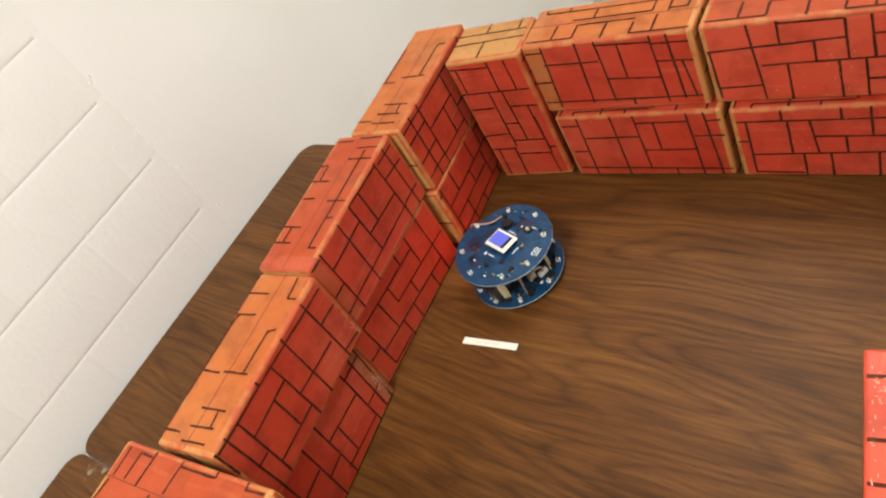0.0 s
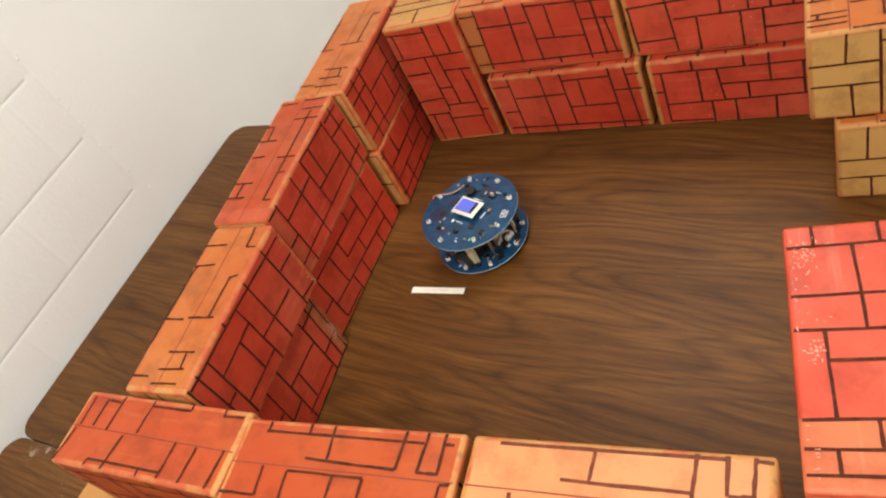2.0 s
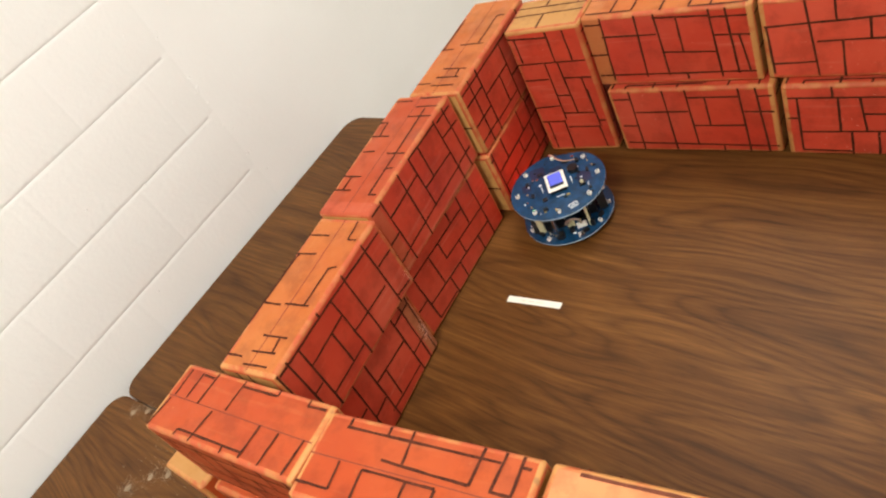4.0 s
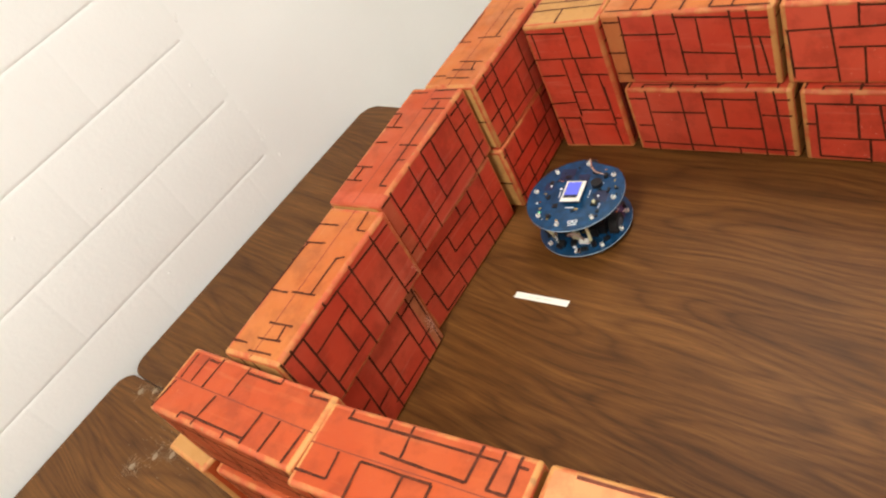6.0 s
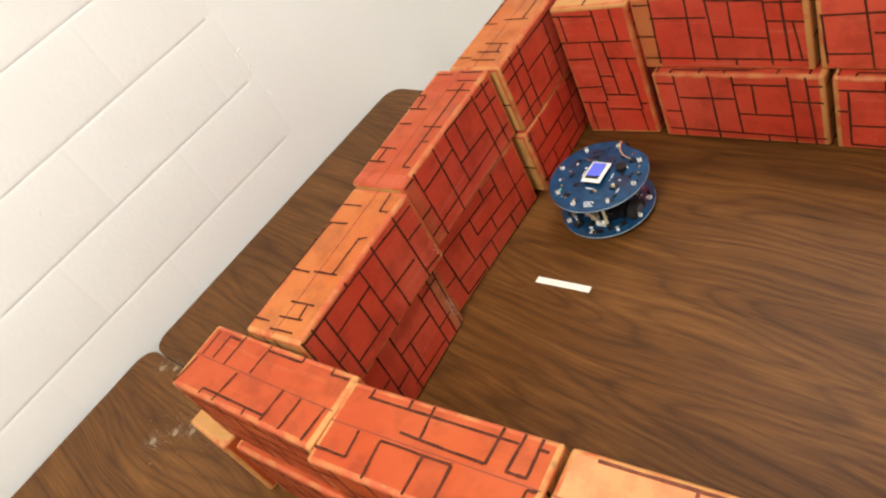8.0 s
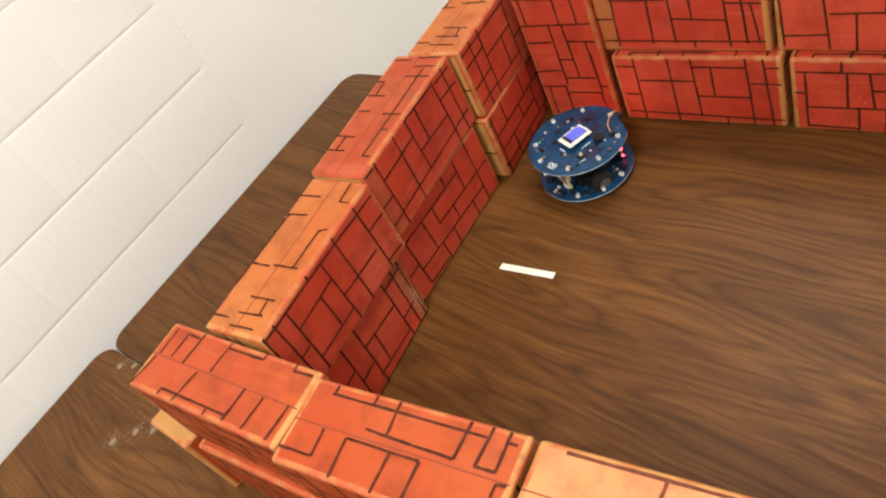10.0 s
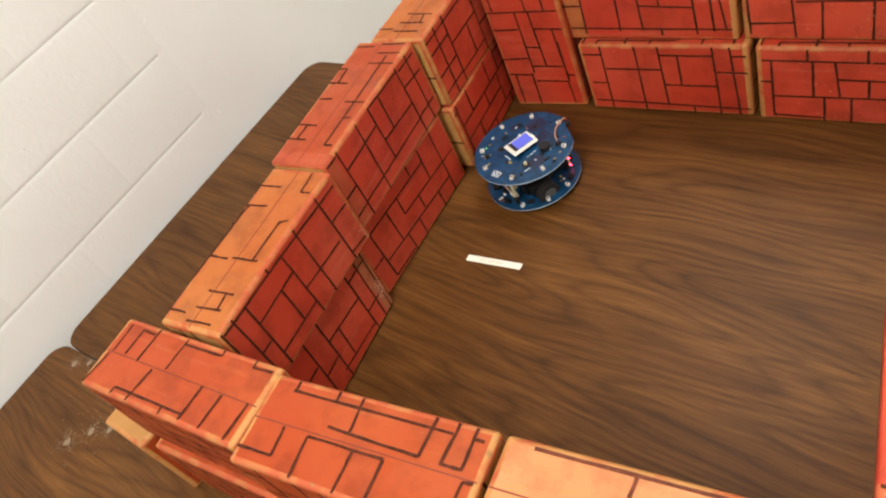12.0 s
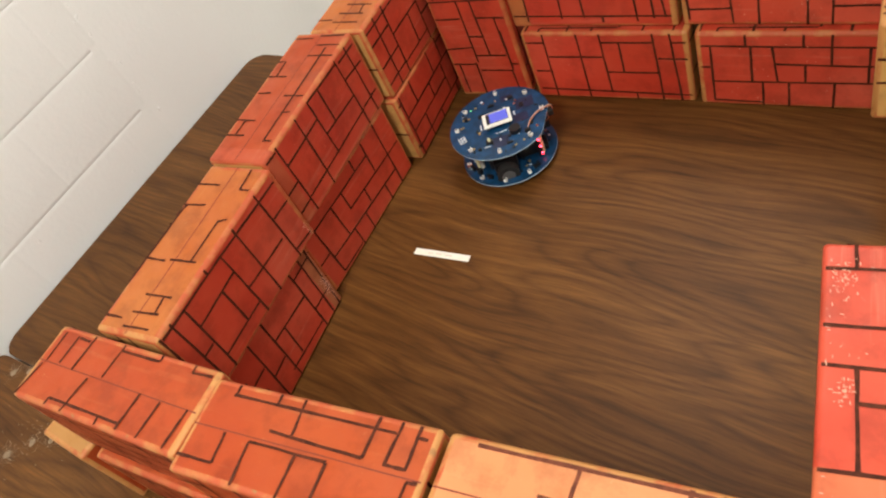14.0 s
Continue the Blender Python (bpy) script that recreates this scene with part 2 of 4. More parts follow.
def add_cyl(bm, x, y, z0, z1, r, n=20, r2=None, mat=0):
    r2 = r if r2 is None else r2
    lo = [bm.verts.new((x + r * math.cos(a), y + r * math.sin(a), z0)) for a in np.linspace(0, math.tau, n, endpoint=False)]
    hi = [bm.verts.new((x + r2 * math.cos(a), y + r2 * math.sin(a), z1)) for a in np.linspace(0, math.tau, n, endpoint=False)]
    fs = [bm.faces.new(lo[::-1]), bm.faces.new(hi)] + [bm.faces.new((lo[i], lo[(i + 1) % n], hi[(i + 1) % n], hi[i])) for i in range(n)]
    for f in fs:
        f.material_index = mat
    return fs


def cyl(x, y, z0, z1, r, n=20, r2=None):
    bm = bmesh.new()
    add_cyl(bm, x, y, z0, z1, r, n, r2)
    return bm


def tube(points, r, n=8):
    """A bent wire through points."""
    bm = bmesh.new()
    pts = [Vector(p) for p in points]
    for _ in range(2):
        q = [pts[0]]
        for a, b in zip(pts, pts[1:]):
            q += [a.lerp(b, 0.25), a.lerp(b, 0.75)]
        pts = q + [pts[-1]]
    rings = []
    for i, p in enumerate(pts):
        d = (pts[min(i + 1, len(pts) - 1)] - pts[max(i - 1, 0)]).normalized()
        side = d.orthogonal().normalized()
        up = d.cross(side)
        rings.append([bm.verts.new(p + r * (math.cos(a) * side + math.sin(a) * up)) for a in np.linspace(0, math.tau, n, endpoint=False)])
    for a, b in zip(rings, rings[1:]):
        k = min(range(n), key=lambda s: (a[0].co - b[s].co).length)
        for i in range(n):
            bm.faces.new((a[i], a[(i + 1) % n], b[(i + 1 + k) % n], b[(i + k) % n]))
    return bm


# ---- the room: block wall, floor, ceiling ----
FLOOR_Z, CEIL_Z = -0.74, 1.96
WALL = pose(-0.80, 0.0, 0.0, 0, 0, -5.7)      # local y runs along the wall, local x = 0 is its face
wall_west = tagged(new("wall_west", finish("wall_west", box(-0.20, -0.004, -3.2, 4.2, FLOOR_Z, CEIL_Z), PAINT)),
                   "white painted concrete block wall beside the tables", "wall", kind="structure")
wall_west.matrix_basis = WALL
for name, ext in (("wall_north", (-0.9, 4.4, 4.0, 4.15)), ("wall_south", (-1.6, 4.4, -3.15, -3.0)), ("wall_east", (4.2, 4.35, -3.0, 4.0))):
    tagged(new(name, finish(name, box(*ext, FLOOR_Z, CEIL_Z), PAINT)), "plain white painted room wall", "wall", kind="structure")
tagged(new("floor", finish("floor", box(-1.8, 4.5, -3.3, 4.4, FLOOR_Z - 0.1, FLOOR_Z), FLOOR)), "beige vinyl floor under the tables", "floor", kind="structure")
tagged(new("ceiling", finish("ceiling", box(-1.8, 4.5, -3.3, 4.4, CEIL_Z, CEIL_Z + 0.1), CEILING)), "white tiled ceiling", "ceiling", kind="structure")
for x, y, power in LAMPS:
    lt = empty("ceiling_light", pose(x, y, CEIL_Z), "white recessed ceiling light with a lit diffuser", "ceiling light", "ceiling lights")
    bm = bmesh.new()
    for e in ((-0.32, -0.28, -0.62, 0.62), (0.28, 0.32, -0.62, 0.62), (-0.28, 0.28, -0.62, -0.58), (-0.28, 0.28, 0.58, 0.62)):
        add_box(bm, *e, -0.03, 0.0)
    part("frame", bm, CEILING, lt)
    part("diffuser", box(-0.28, 0.28, -0.58, 0.58, -0.02, -0.01), DIFFUSER, lt)


# ---- two laminate tables, corner to corner ----
def rounded_plate(w, d, z0, z1, r, n=8):
    bm = bmesh.new()
    ring = []
    for cx, cy, a0 in ((w - r, d - r, 0), (r, d - r, 90), (r, r, 180), (w - r, r, 270)):
        ring += [(cx + r * math.cos(radians(a0 + 90 * i / n)), cy + r * math.sin(radians(a0 + 90 * i / n))) for i in range(n + 1)]
    lo, hi = [bm.verts.new((x, y, z0)) for x, y in ring], [bm.verts.new((x, y, z1)) for x, y in ring]
    bm.faces.new(lo[::-1])
    bm.faces.new(hi)
    for i in range(len(ring)):
        j = (i + 1) % len(ring)
        bm.faces.new((lo[i], lo[j], hi[j], hi[i])).material_index = 1
    return bm


DEPTH = 0.938


def table(m, label):
    t = empty("table", m, label, "table", "tables end to end")
    part("tabletop", rounded_plate(1.83, DEPTH, -0.026, 0.0, 0.045), [WOOD, EDGE_BAND], t, "walnut-grain laminate top with dark edge band")
    for x in (0.15, 1.68):
        for y in (0.08, DEPTH - 0.08):
            part("leg", box(x - 0.016, x + 0.016, y - 0.016, y + 0.016, FLOOR_Z, -0.026, 0.004), STEEL, t)
    for y in (0.08, DEPTH - 0.08):
        part("rail", box(0.166, 1.664, y - 0.012, y + 0.012, -0.075, -0.027, 0.003), STEEL, t)
    return t


TABLE_FAR = pose(-0.766, 0.014, 0, 0, 0, -5.4)
table(TABLE_FAR, "walnut-grain laminate table under the block maze")
table(TABLE_FAR @ pose(-0.010, -DEPTH - 0.003, 0), "walnut-grain laminate table end to end with the other")


# ---- cardboard blocks ----
LEN, THK, HGT = 0.303, 0.106, 0.1525
# printed joints as u0, v0, u1, v1 over a face
FACE_A = [(.02, .83, .97, .83), (.10, .08, .10, .83), (.31, .36, .31, .83), (.43, .36, .43, .83), (.35, .83, .35, .98), (.61, .83, .61, .98),
          (.43, .59, .95, .59), (.78, .59, .78, .98), (.62, .36, .62, .59), (.10, .36, .95, .36), (.39, .02, .39, .36), (.53, .02, .53, .36),
          (.80, .02, .80, .36), (.95, .02, .95, .98), (.02, .59, .10, .59), (.10, .10, .39, .10), (.95, .80, .99, .80), (.95, .12, .99, .12)]
FACE_B = [(.13, .02, .13, .98), (.32, .10, .32, .98), (.44, .10, .44, .98), (.02, .82, .13, .82), (.13, .62, .44, .62), (.02, .48, .13, .48),
          (.44, .84, .76, .84), (.56, .42, .56, .84), (.44, .42, .76, .42), (.76, .02, .76, .98), (.87, .02, .87, .98), (.76, .82, .98, .82),
          (.76, .58, .98, .58), (.76, .27, .98, .27), (.13, .10, .98, .10), (.02, .28, .13, .28)]
SIDE_A = [(.03, .05, .03, .47), (.10, .52, .10, .97), (.16, .52, .16, .97), (.22, .52, .22, .93), (.16, .85, .22, .85), (.37, .52, .37, .97), (.37, .90, .60, .90),
          (.60, .82, .60, .90), (.84, .80, .84, .92), (.84, .80, .97, .80), (.30, .03, .30, .48), (.12, .12, .60, .12), (.12, .03, .12, .12), (.45, .03, .45, .12),
          (.61, .12, .61, .48), (.75, .03, .75, .48), (.92, .03, .92, .48)]
SIDE_B = [(.07, .93, .07, .82), (.07, .82, .95, .82), (.22, .82, .22, .92), (.40, .56, .40, .82), (.27, .56, .74, .56), (.74, .56, .74, .92), (.83, .52, .83, .92),
          (.93, .56, .93, .97), (.83, .58, .93, .58), (.03, .10, .32, .10), (.19, .10, .19, .46), (.32, .10, .32, .42), (.32, .42, .66, .42), (.50, .03, .50, .42),
          (.66, .06, .66, .33), (.66, .06, .98, .06), (.78, .06, .78, .45)]
FACE_R = [(.895, .98, .90, .02), (.685, .98, .69, .02), (.55, .98, .55, .02), (.23, .98, .24, .02), (.135, .98, .14, .02), (.055, .98, .06, .02), (.90, .81, .99, .81), (.55, .555, .895, .57),
          (.235, .79, .55, .80), (.435, .79, .44, .02), (.14, .57, .23, .57), (.06, .80, .135, .80), (.62, .40, .62, .02), (.90, .40, .99, .40), (.06, .35, .14, .35)]
COLUMN = [(b, 1 - a, d, 1 - c) for a, b, c, d in (
    (.02, .945, .55, .93), (.105, .94, .105, .76), (.555, .97, .55, .75), (.78, .97, .785, .75), (.02, .75, .95, .74), (.40, .74, .40, .28), (.575, .74, .60, .34), (.03, .62, .38, .62), (.02, .39, .40, .40),
    (.59, .62, .95, .61), (.82, .61, .84, .33), (.40, .485, .60, .48), (.41, .335, .82, .33), (.84, .52, .85, .21), (.85, .26, .95, .26), (.03, .27, .38, .265), (.40, .215, .84, .21), (.125, .26, .12, .03),
    (.365, .28, .36, .02), (.83, .21, .85, .03))]
END_T = [(b, 1 - a, d, 1 - c) for a, b, c, d in ((.44, .66, .46, .98), (.02, .66, .84, .65), (.03, .42, .84, .40), (.50, .41, .53, .02), (.82, .98, .85, .02), (.84, .86, .98, .86))]
END_T_LOW = [(b, 1 - a, d, 1 - c) for a, b, c, d in ((.38, .56, .39, .98), (.03, .56, .98, .55), (.03, .31, .98, .31), (.43, .31, .44, .02), (.83, .98, .85, .56))]
END_A = [(.03, .70, .97, .68), (.03, .45, .97, .47), (.42, .70, .42, .97), (.45, .03, .45, .46), (.85, .70, .85, .97)]


# prints of single blocks, each cut a little differently from the sheet
FACE_NEAR = [(.02, .60, .02, .98), (.095, .02, .10, .98), (.175, .02, .19, .93), (.385, .93, .385, .99), (.49, .02, .49, .91), (.62, .02, .625, .98), (.835, .02, .83, .98), (.375, .21, .38, .67),
             (.03, .94, .49, .915), (.49, .915, .97, .865), (.19, .665, .49, .68), (.18, .20, .49, .195), (.49, .41, .81, .37), (.09, .43, .17, .43), (.84, .60, .97, .59), (.84, .12, .97, .09)]
FACE_MID = [(.12, .03, .115, .98), (.315, .02, .32, .98), (.46, .20, .45, .97), (.56, .48, .56, .94), (.785, .02, .77, .97), (.90, .02, .885, .97), (.12, .22, .80, .225), (.12, .71, .45, .725),
            (.01, .49, .11, .49), (.01, .21, .12, .21), (.01, .95, .10, .945), (.45, .96, .77, .93), (.46, .50, .78, .47), (.78, .69, .96, .66), (.79, .90, .96, .89), (.80, .24, .96, .24)]
FACE_LOW = [(.57, .79, .57, .97), (.70, .53, .705, .97), (.405, .54, .405, .79), (.56, .31, .56, .53), (.30, .32, .29, .80), (.13, .08, .115, .82), (.48, .02, .48, .30), (.355, .02, .35, .32),
            (.85, .02, .85, .98), (.715, .02, .71, .28), (.115, .82, .70, .79), (.40, .54, .97, .49), (.12, .34, .85, .26), (.13, .08, .34, .07), (.02, .45, .12, .44)]
FACE_LOW_NEAR = [(.89, .02, .905, .97), (.955, .02, .975, .97), (.80, .02, .81, .97), (.575, .19, .59, .63), (.48, .02, .50, .97), (.345, .02, .37, .97), (.17, .02, .18, .97), (.49, .65, .80, .60),
                 (.46, .18, .79, .14), (.35, .39, .48, .41), (.80, .34, .97, .33), (.02, .58, .35, .60), (.80, .86, .97, .86)]
FACE_FAR_LOW = [(.14, .98, .14, .03), (.355, .98, .36, .03), (.495, .98, .505, .11), (.605, .86, .605, .44), (.805, .98, .815, .02), (.90, .98, .925, .02), (.15, .65, .49, .65), (.50, .86, .80, .86),
                (.50, .43, .82, .43), (.82, .64, .985, .63), (.90, .86, .985, .86), (.04, .15, .985, .11), (.04, .43, .15, .43), (.02, .86, .14, .86), (.66, .13, .66, .02)]
FACE_FAR_LOW_NEXT = [(.03, .83, .97, .82), (.285, .83, .285, .36), (.39, .82, .415, .37), (.08, .82, .08, .07), (.08, .35, .97, .37), (.34, .35, .34, .02), (.47, .35, .47, .02), (.69, .36, .685, .02),
                     (.54, .98, .54, .83), (.67, .98, .67, .60), (.40, .60, .97, .585), (.55, .59, .55, .37), (.08, .08, .34, .07), (.02, .55, .08, .55), (.26, .98, .26, .83), (.84, .82, .84, .37)]
FACE_FAR_TOP = [(.13, .98, .11, .08), (.345, .98, .33, .12), (.46, .98, .47, .13), (.585, .92, .585, .45), (.77, .98, .78, .08), (.86, .98, .875, .12), (.91, .64, .94, .13), (.11, .72, .45, .71),
                (.45, .93, .77, .90), (.46, .46, .78, .43), (.77, .65, .97, .63), (.02, .165, .97, .15), (.01, .47, .12, .47), (.58, .16, .58, .07), (.02, .90, .13, .90), (.77, .88, .97, .87)]
FACE_FAR_TOP_NEXT = [(.23, .97, .265, .03), (.37, .98, .37, .72), (.02, .68, .66, .73), (.39, .48, .39, .02), (.27, .47, .97, .48), (.615, .48, .62, .02), (.73, .48, .73, .02), (.52, .73, .52, .48),
                     (.66, .94, .66, .49), (.765, .96, .77, .48), (.37, .955, .66, .94), (.04, .21, .265, .22), (.73, .235, .97, .24), (.03, .68, .04, .08), (.77, .75, .97, .75), (.88, .98, .88, .48)]
TOP_NEAR = [(.045, .61, .05, .20), (.08, .98, .08, .70), (.12, .61, .13, .20), (.215, .59, .22, .17), (.125, .26, .215, .29), (.865, .98, .87, .60), (.73, .97, .74, .61), (.66, .97, .735, .90),
            (.26, .97, .73, .93), (.40, .98, .40, .64), (.41, .58, .415, .16), (.415, .25, .66, .24), (.65, .24, .67, .12), (.85, .23, .98, .25), (.85, .23, .85, .08)]
TOP_MID = [(.95, .97, .95, .62), (.97, .50, .97, .07), (.89, .46, .89, .05), (.80, .50, .80, .04), (.15, .24, .87, .26), (.75, .98, .755, .84), (.63, .96, .63, .61), (.625, .81, .755, .83),
           (.495, .93, .50, .69), (.48, .42, .48, .07), (.355, .24, .36, .11), (.15, .24, .15, .10), (.29, .98, .29, .62), (.18, .95, .18, .64), (.18, .80, .29, .80)]
TOP_CORNER_BLOCK = [(.255, .63, .245, .14), (.17, .65, .165, .19), (.16, .26, .25, .29), (.09, .65, .085, .18), (.11, .97, .11, .69), (.50, .62, .50, .14), (.50, .25, .80, .25), (.80, .25, .80, .10), (.46, .97, .46, .70), (.46, .92, .80, .92)]
TOP_NW_ONE = [(.06, .52, .06, .92), (.145, .53, .15, .91), (.24, .50, .25, .97), (.16, .89, .235, .885), (.43, .53, .44, .97), (.44, .89, .67, .90), (.67, .90, .67, .98), (.86, .89, .965, .91),
              (.86, .89, .86, .98), (.02, .03, .05, .47), (.225, .03, .23, .12), (.23, .12, .67, .12), (.335, .02, .36, .47), (.555, .02, .55, .12), (.67, .05, .68, .50), (.79, .05, .80, .48), (.935, .05, .945, .50)]
TOP_NW_TWO = [(.13, .86, .13, .97), (.12, .86, .84, .86), (.33, .86, .33, .97), (.45, .61, .44, .97), (.35, .60, .75, .57), (.75, .57, .76, .97), (.84, .57, .85, .97), (.835, .57, .925, .57),
              (.92, .57, .92, .97), (.92, .86, .96, .86), (.18, .17, .17, .48), (.30, .03, .29, .455), (.29, .455, .63, .455), (.50, .03, .50, .45), (.63, .03, .63, .45), (.94, .05, .94, .47), (.94, .47, .98, .48), (.01, .17, .18, .17)]
TOP_PEACH = [(.11, .925, .86, .93), (.44, .63, .45, .93), (.345, .63, .76, .62), (.76, .57, .77, .96), (.86, .62, .86, .96), (.935, .62, .94, .96), (.945, .93, .99, .925), (.865, .62, .935, .635),
             (.18, .05, .18, .47), (.30, .05, .30, .40), (.18, .40, .62, .40), (.62, .05, .62, .40), (.80, .10, .80, .45)]


def add_print(bm, design, at, right, up, w, h, lift, width, flip):
    """Printed joints on a face of w by h whose lower left corner is at; right, up: its directions."""
    out = right.cross(up)
    for i, (u0, v0, u1, v1) in enumerate(design):
        if flip:
            u0, v0, u1, v1 = 1 - u0, 1 - v0, 1 - u1, 1 - v1
        a, b = at + right * (u0 * w) + up * (v0 * h), at + right * (u1 * w) + up * (v1 * h)
        d = (b - a).normalized()
        s = out.cross(d) * (width / 2)
        n = 5
        rows = []
        for k in range(n + 1):
            p = a.lerp(b, k / n) + out * (lift + 0.00004 * i) + s.normalized() * random.uniform(-0.00035, 0.00035)
            side = s * random.uniform(0.8, 1.2)
            rows.append((bm.verts.new(p - side), bm.verts.new(p + side)))
        for (p, q), (r, t) in zip(rows, rows[1:]):
            bm.faces.new((p, r, t, q))


def block(m, label, size=(LEN, THK, HGT), colours=(RED, RED, TAN), designs=(FACE_A, SIDE_A, END_A), flip=(False, False, False), edge=EDGE, ink=INK, line=0.0038, band_mat=None, near_band=None, bands=None):
    """A cardboard block. Its base centre is the origin; size: x, y, z. colours and designs: the largest faces, the long narrow
    faces and the ends."""
    w, d, h = size
    t = empty("cardboard_block", m, label, "toy block", "cardboard blocks of the maze")
    order = sorted(range(3), key=lambda a: size[a])           # thin, middle, long axis
    kind = {order[0]: 0, order[1]: 1, order[2]: 2}             # the axis along a face's normal tells its kind
    bm = box(-w / 2, w / 2, -d / 2, d / 2, 0, h, 0.0052, 3)
    big = [f for f in bm.faces if f.calc_area() > 0.004]
    bmesh.ops.inset_individual(bm, faces=big, thickness=0.0022, use_even_offset=True)
    bm.normal_update()
    for f in bm.faces:
        f.material_index = 3
        f.smooth = True
    for f in big:
        axis = max(range(3), key=lambda a: abs(f.normal[a]))
        f.material_index = kind[axis]
        f.smooth = False
    # bare board shows in a band round both ends
    long_axis = order[2]
    band = bands or (random.uniform(0.006, 0.010), random.uniform(0.006, 0.010))
    mid = Vector((0, 0, h / 2))
    way = Vector([1.0 if a == long_axis else 0.0 for a in range(3)])
    for k, side in enumerate((-1, 1)):
        cut = mid + way * side * (size[long_axis] / 2 - band[k])
        bmesh.ops.bisect_plane(bm, geom=bm.verts[:] + bm.edges[:] + bm.faces[:], plane_co=cut, plane_no=way)
    for f in bm.faces:
        along = (f.calc_center_median() - mid)[long_axis]
        if abs(along) > size[long_axis] / 2 - band[along > 0] and abs(f.normal[long_axis]) < 0.9:
            f.material_index = 5 if along < 0 else 4
    bm.normal_update()
    for v in bm.verts:
        if max(max(abs(c) for c in f.normal) for f in v.link_faces) < 0.9995:
            v.co += v.normal * 0.0016 * (noise.noise(v.co * 14 + m.translation * 5) - 0.3)
    part("body", bm, [*colours, edge, band_mat or EDGE_TAN, near_band or band_mat or EDGE_TAN], t)
    X, Y, Z = Vector((1, 0, 0)), Vector((0, 1, 0)), Vector((0, 0, 1))
    bm = bmesh.new()
    lo = Vector((-w / 2, -d / 2, 0))
    faces = {0: [(Vector((w / 2, -d / 2, 0)), Y, Z, d, h), (Vector((-w / 2, d / 2, 0)), -Y, Z, d, h)],
             1: [(lo, X, Z, w, h), (Vector((w / 2, d / 2, 0)), -X, Z, w, h)],
             2: [(Vector((-w / 2, -d / 2, h)), X, Y, w, d)]}
    for axis, group in faces.items():
        for at, right, up, fw, fh in group:
            if fw < fh:      # designs run along the longer side
                at, right, up, fw, fh = at + right * fw, up, -right, fh, fw
            add_print(bm, designs[kind[axis]], at, right, up, fw, fh, 0.0004, line, flip[kind[axis]])
    part("printed_joints", bm, ink, t, "dark printed brick joints")
    t["size"] = size
    if kind[2] == 1:
        bm = bmesh.new()
        if w > d:
            add_print(bm, [(0.01, 0.5, 0.99, 0.5)], Vector((-w / 2, -d / 2, h)), X, Y, w, d, 0.0003, 0.0018, False)
        else:
            add_print(bm, [(0.01, 0.5, 0.99, 0.5)], Vector((w / 2, -d / 2, h)), Y, -X, d, w, 0.0003, 0.0018, False)
        part("seam", bm, SEAM, t)
    return t


def scuffs(thing, spots, front=False):
    """Clusters of pale flecks where the print has rubbed off the top, or the front: u, v, spread, count."""
    w, d, h = thing["size"]
    bm = bmesh.new()
    r = random.Random(len(spots) + int(1000 * w))
    for u, v, spread, count in spots:
        for _ in range(count):
            e = h if front else d
            x, y = (u - 0.5) * w + r.gauss(0, spread), (v - 0.5) * e + r.gauss(0, spread * (2.0 if front else 0.5))
            if abs(x) > w / 2 - 0.007 or abs(y) > e / 2 - 0.006:
                continue
            a, b = r.uniform(0.0005, 0.0022), r.uniform(0.0003, 0.0007)
            if r.random() < 0.4:
                a, b = b, a
            up = r.uniform(0.0011, 0.0018)
            vs = [bm.verts.new((x + p, -d / 2 - up, h / 2 + y + q) if front else (x + p, y + q, h + up)) for p, q in ((-a, -b), (a, -b * 0.6), (a * 0.8, b), (-a * 0.7, b * 1.2))]
            bm.faces.new(vs)
    tagged(part("rubbed_patch", bm, SCUFF, thing, "pale rubbed flecks"), kind="stuff")


def run(axis, a, face, z, rz, label, thick=THK, length=LEN, tall=HGT, **kw):
    """A block standing on its long narrow side. axis 'y': a is its near end and face the x of its inner side;
    axis 'x': a is its left end and face the y of its front."""
    if axis == "y":
        return block(pose(face, a, z, 0, 0, rz) @ pose(-thick / 2, length / 2, 0, 0, 0, 90), label, (length, thick, tall), **kw)
    return block(pose(a, face, z, 0, 0, rz) @ pose(length / 2, thick / 2, 0), label, (length, thick, tall), **kw)


LOW, TOP = 0.0, HGT + 0.0004
# side wall beside the room's wall
TURNED = (True, True, False)
side_low = run("y", -0.026, -0.0085, LOW, 0.8, "red brick-print cardboard block at the bottom of the side wall", colours=(RED, RED, RED), designs=(FACE_LOW_NEAR, SIDE_A, END_A), edge=EDGE, band_mat=WORN_END, near_band=EDGE, bands=(0.008, 0.027))
run("y", 0.284, -0.0310, LOW, -3.0, "red brick-print cardboard block on the table below others", length=0.312, tall=0.1585, colours=(RED, RED, ORANGE), designs=(FACE_LOW, SIDE_B, []), edge=EDGE, band_mat=EDGE)
run("y", 0.611, 0.001, LOW, 0.4, "red cardboard block with a tan end jutting from the wall", designs=(FACE_A, [], END_A), flip=TURNED, edge=EDGE)
side_top = run("y", -0.002, 0.000, TOP, 0.4, "red cardboard block with a faded orange top", thick=0.121, length=0.307, colours=(RED, ORANGE, TAN), designs=(FACE_NEAR, TOP_NEAR, END_A), edge=EDGE, band_mat=EDGE, near_band=EDGE_TAN)
side_mid = run("y", 0.3075, -0.0135, 0.159, 0.2, "red cardboard block with a worn red top", thick=0.116, length=0.305, colours=(RED, ORANGE_RED, TAN), designs=(FACE_MID, TOP_MID, []), edge=EDGE, band_mat=EDGE, near_band=FADED_END, bands=(0.028, 0.008))
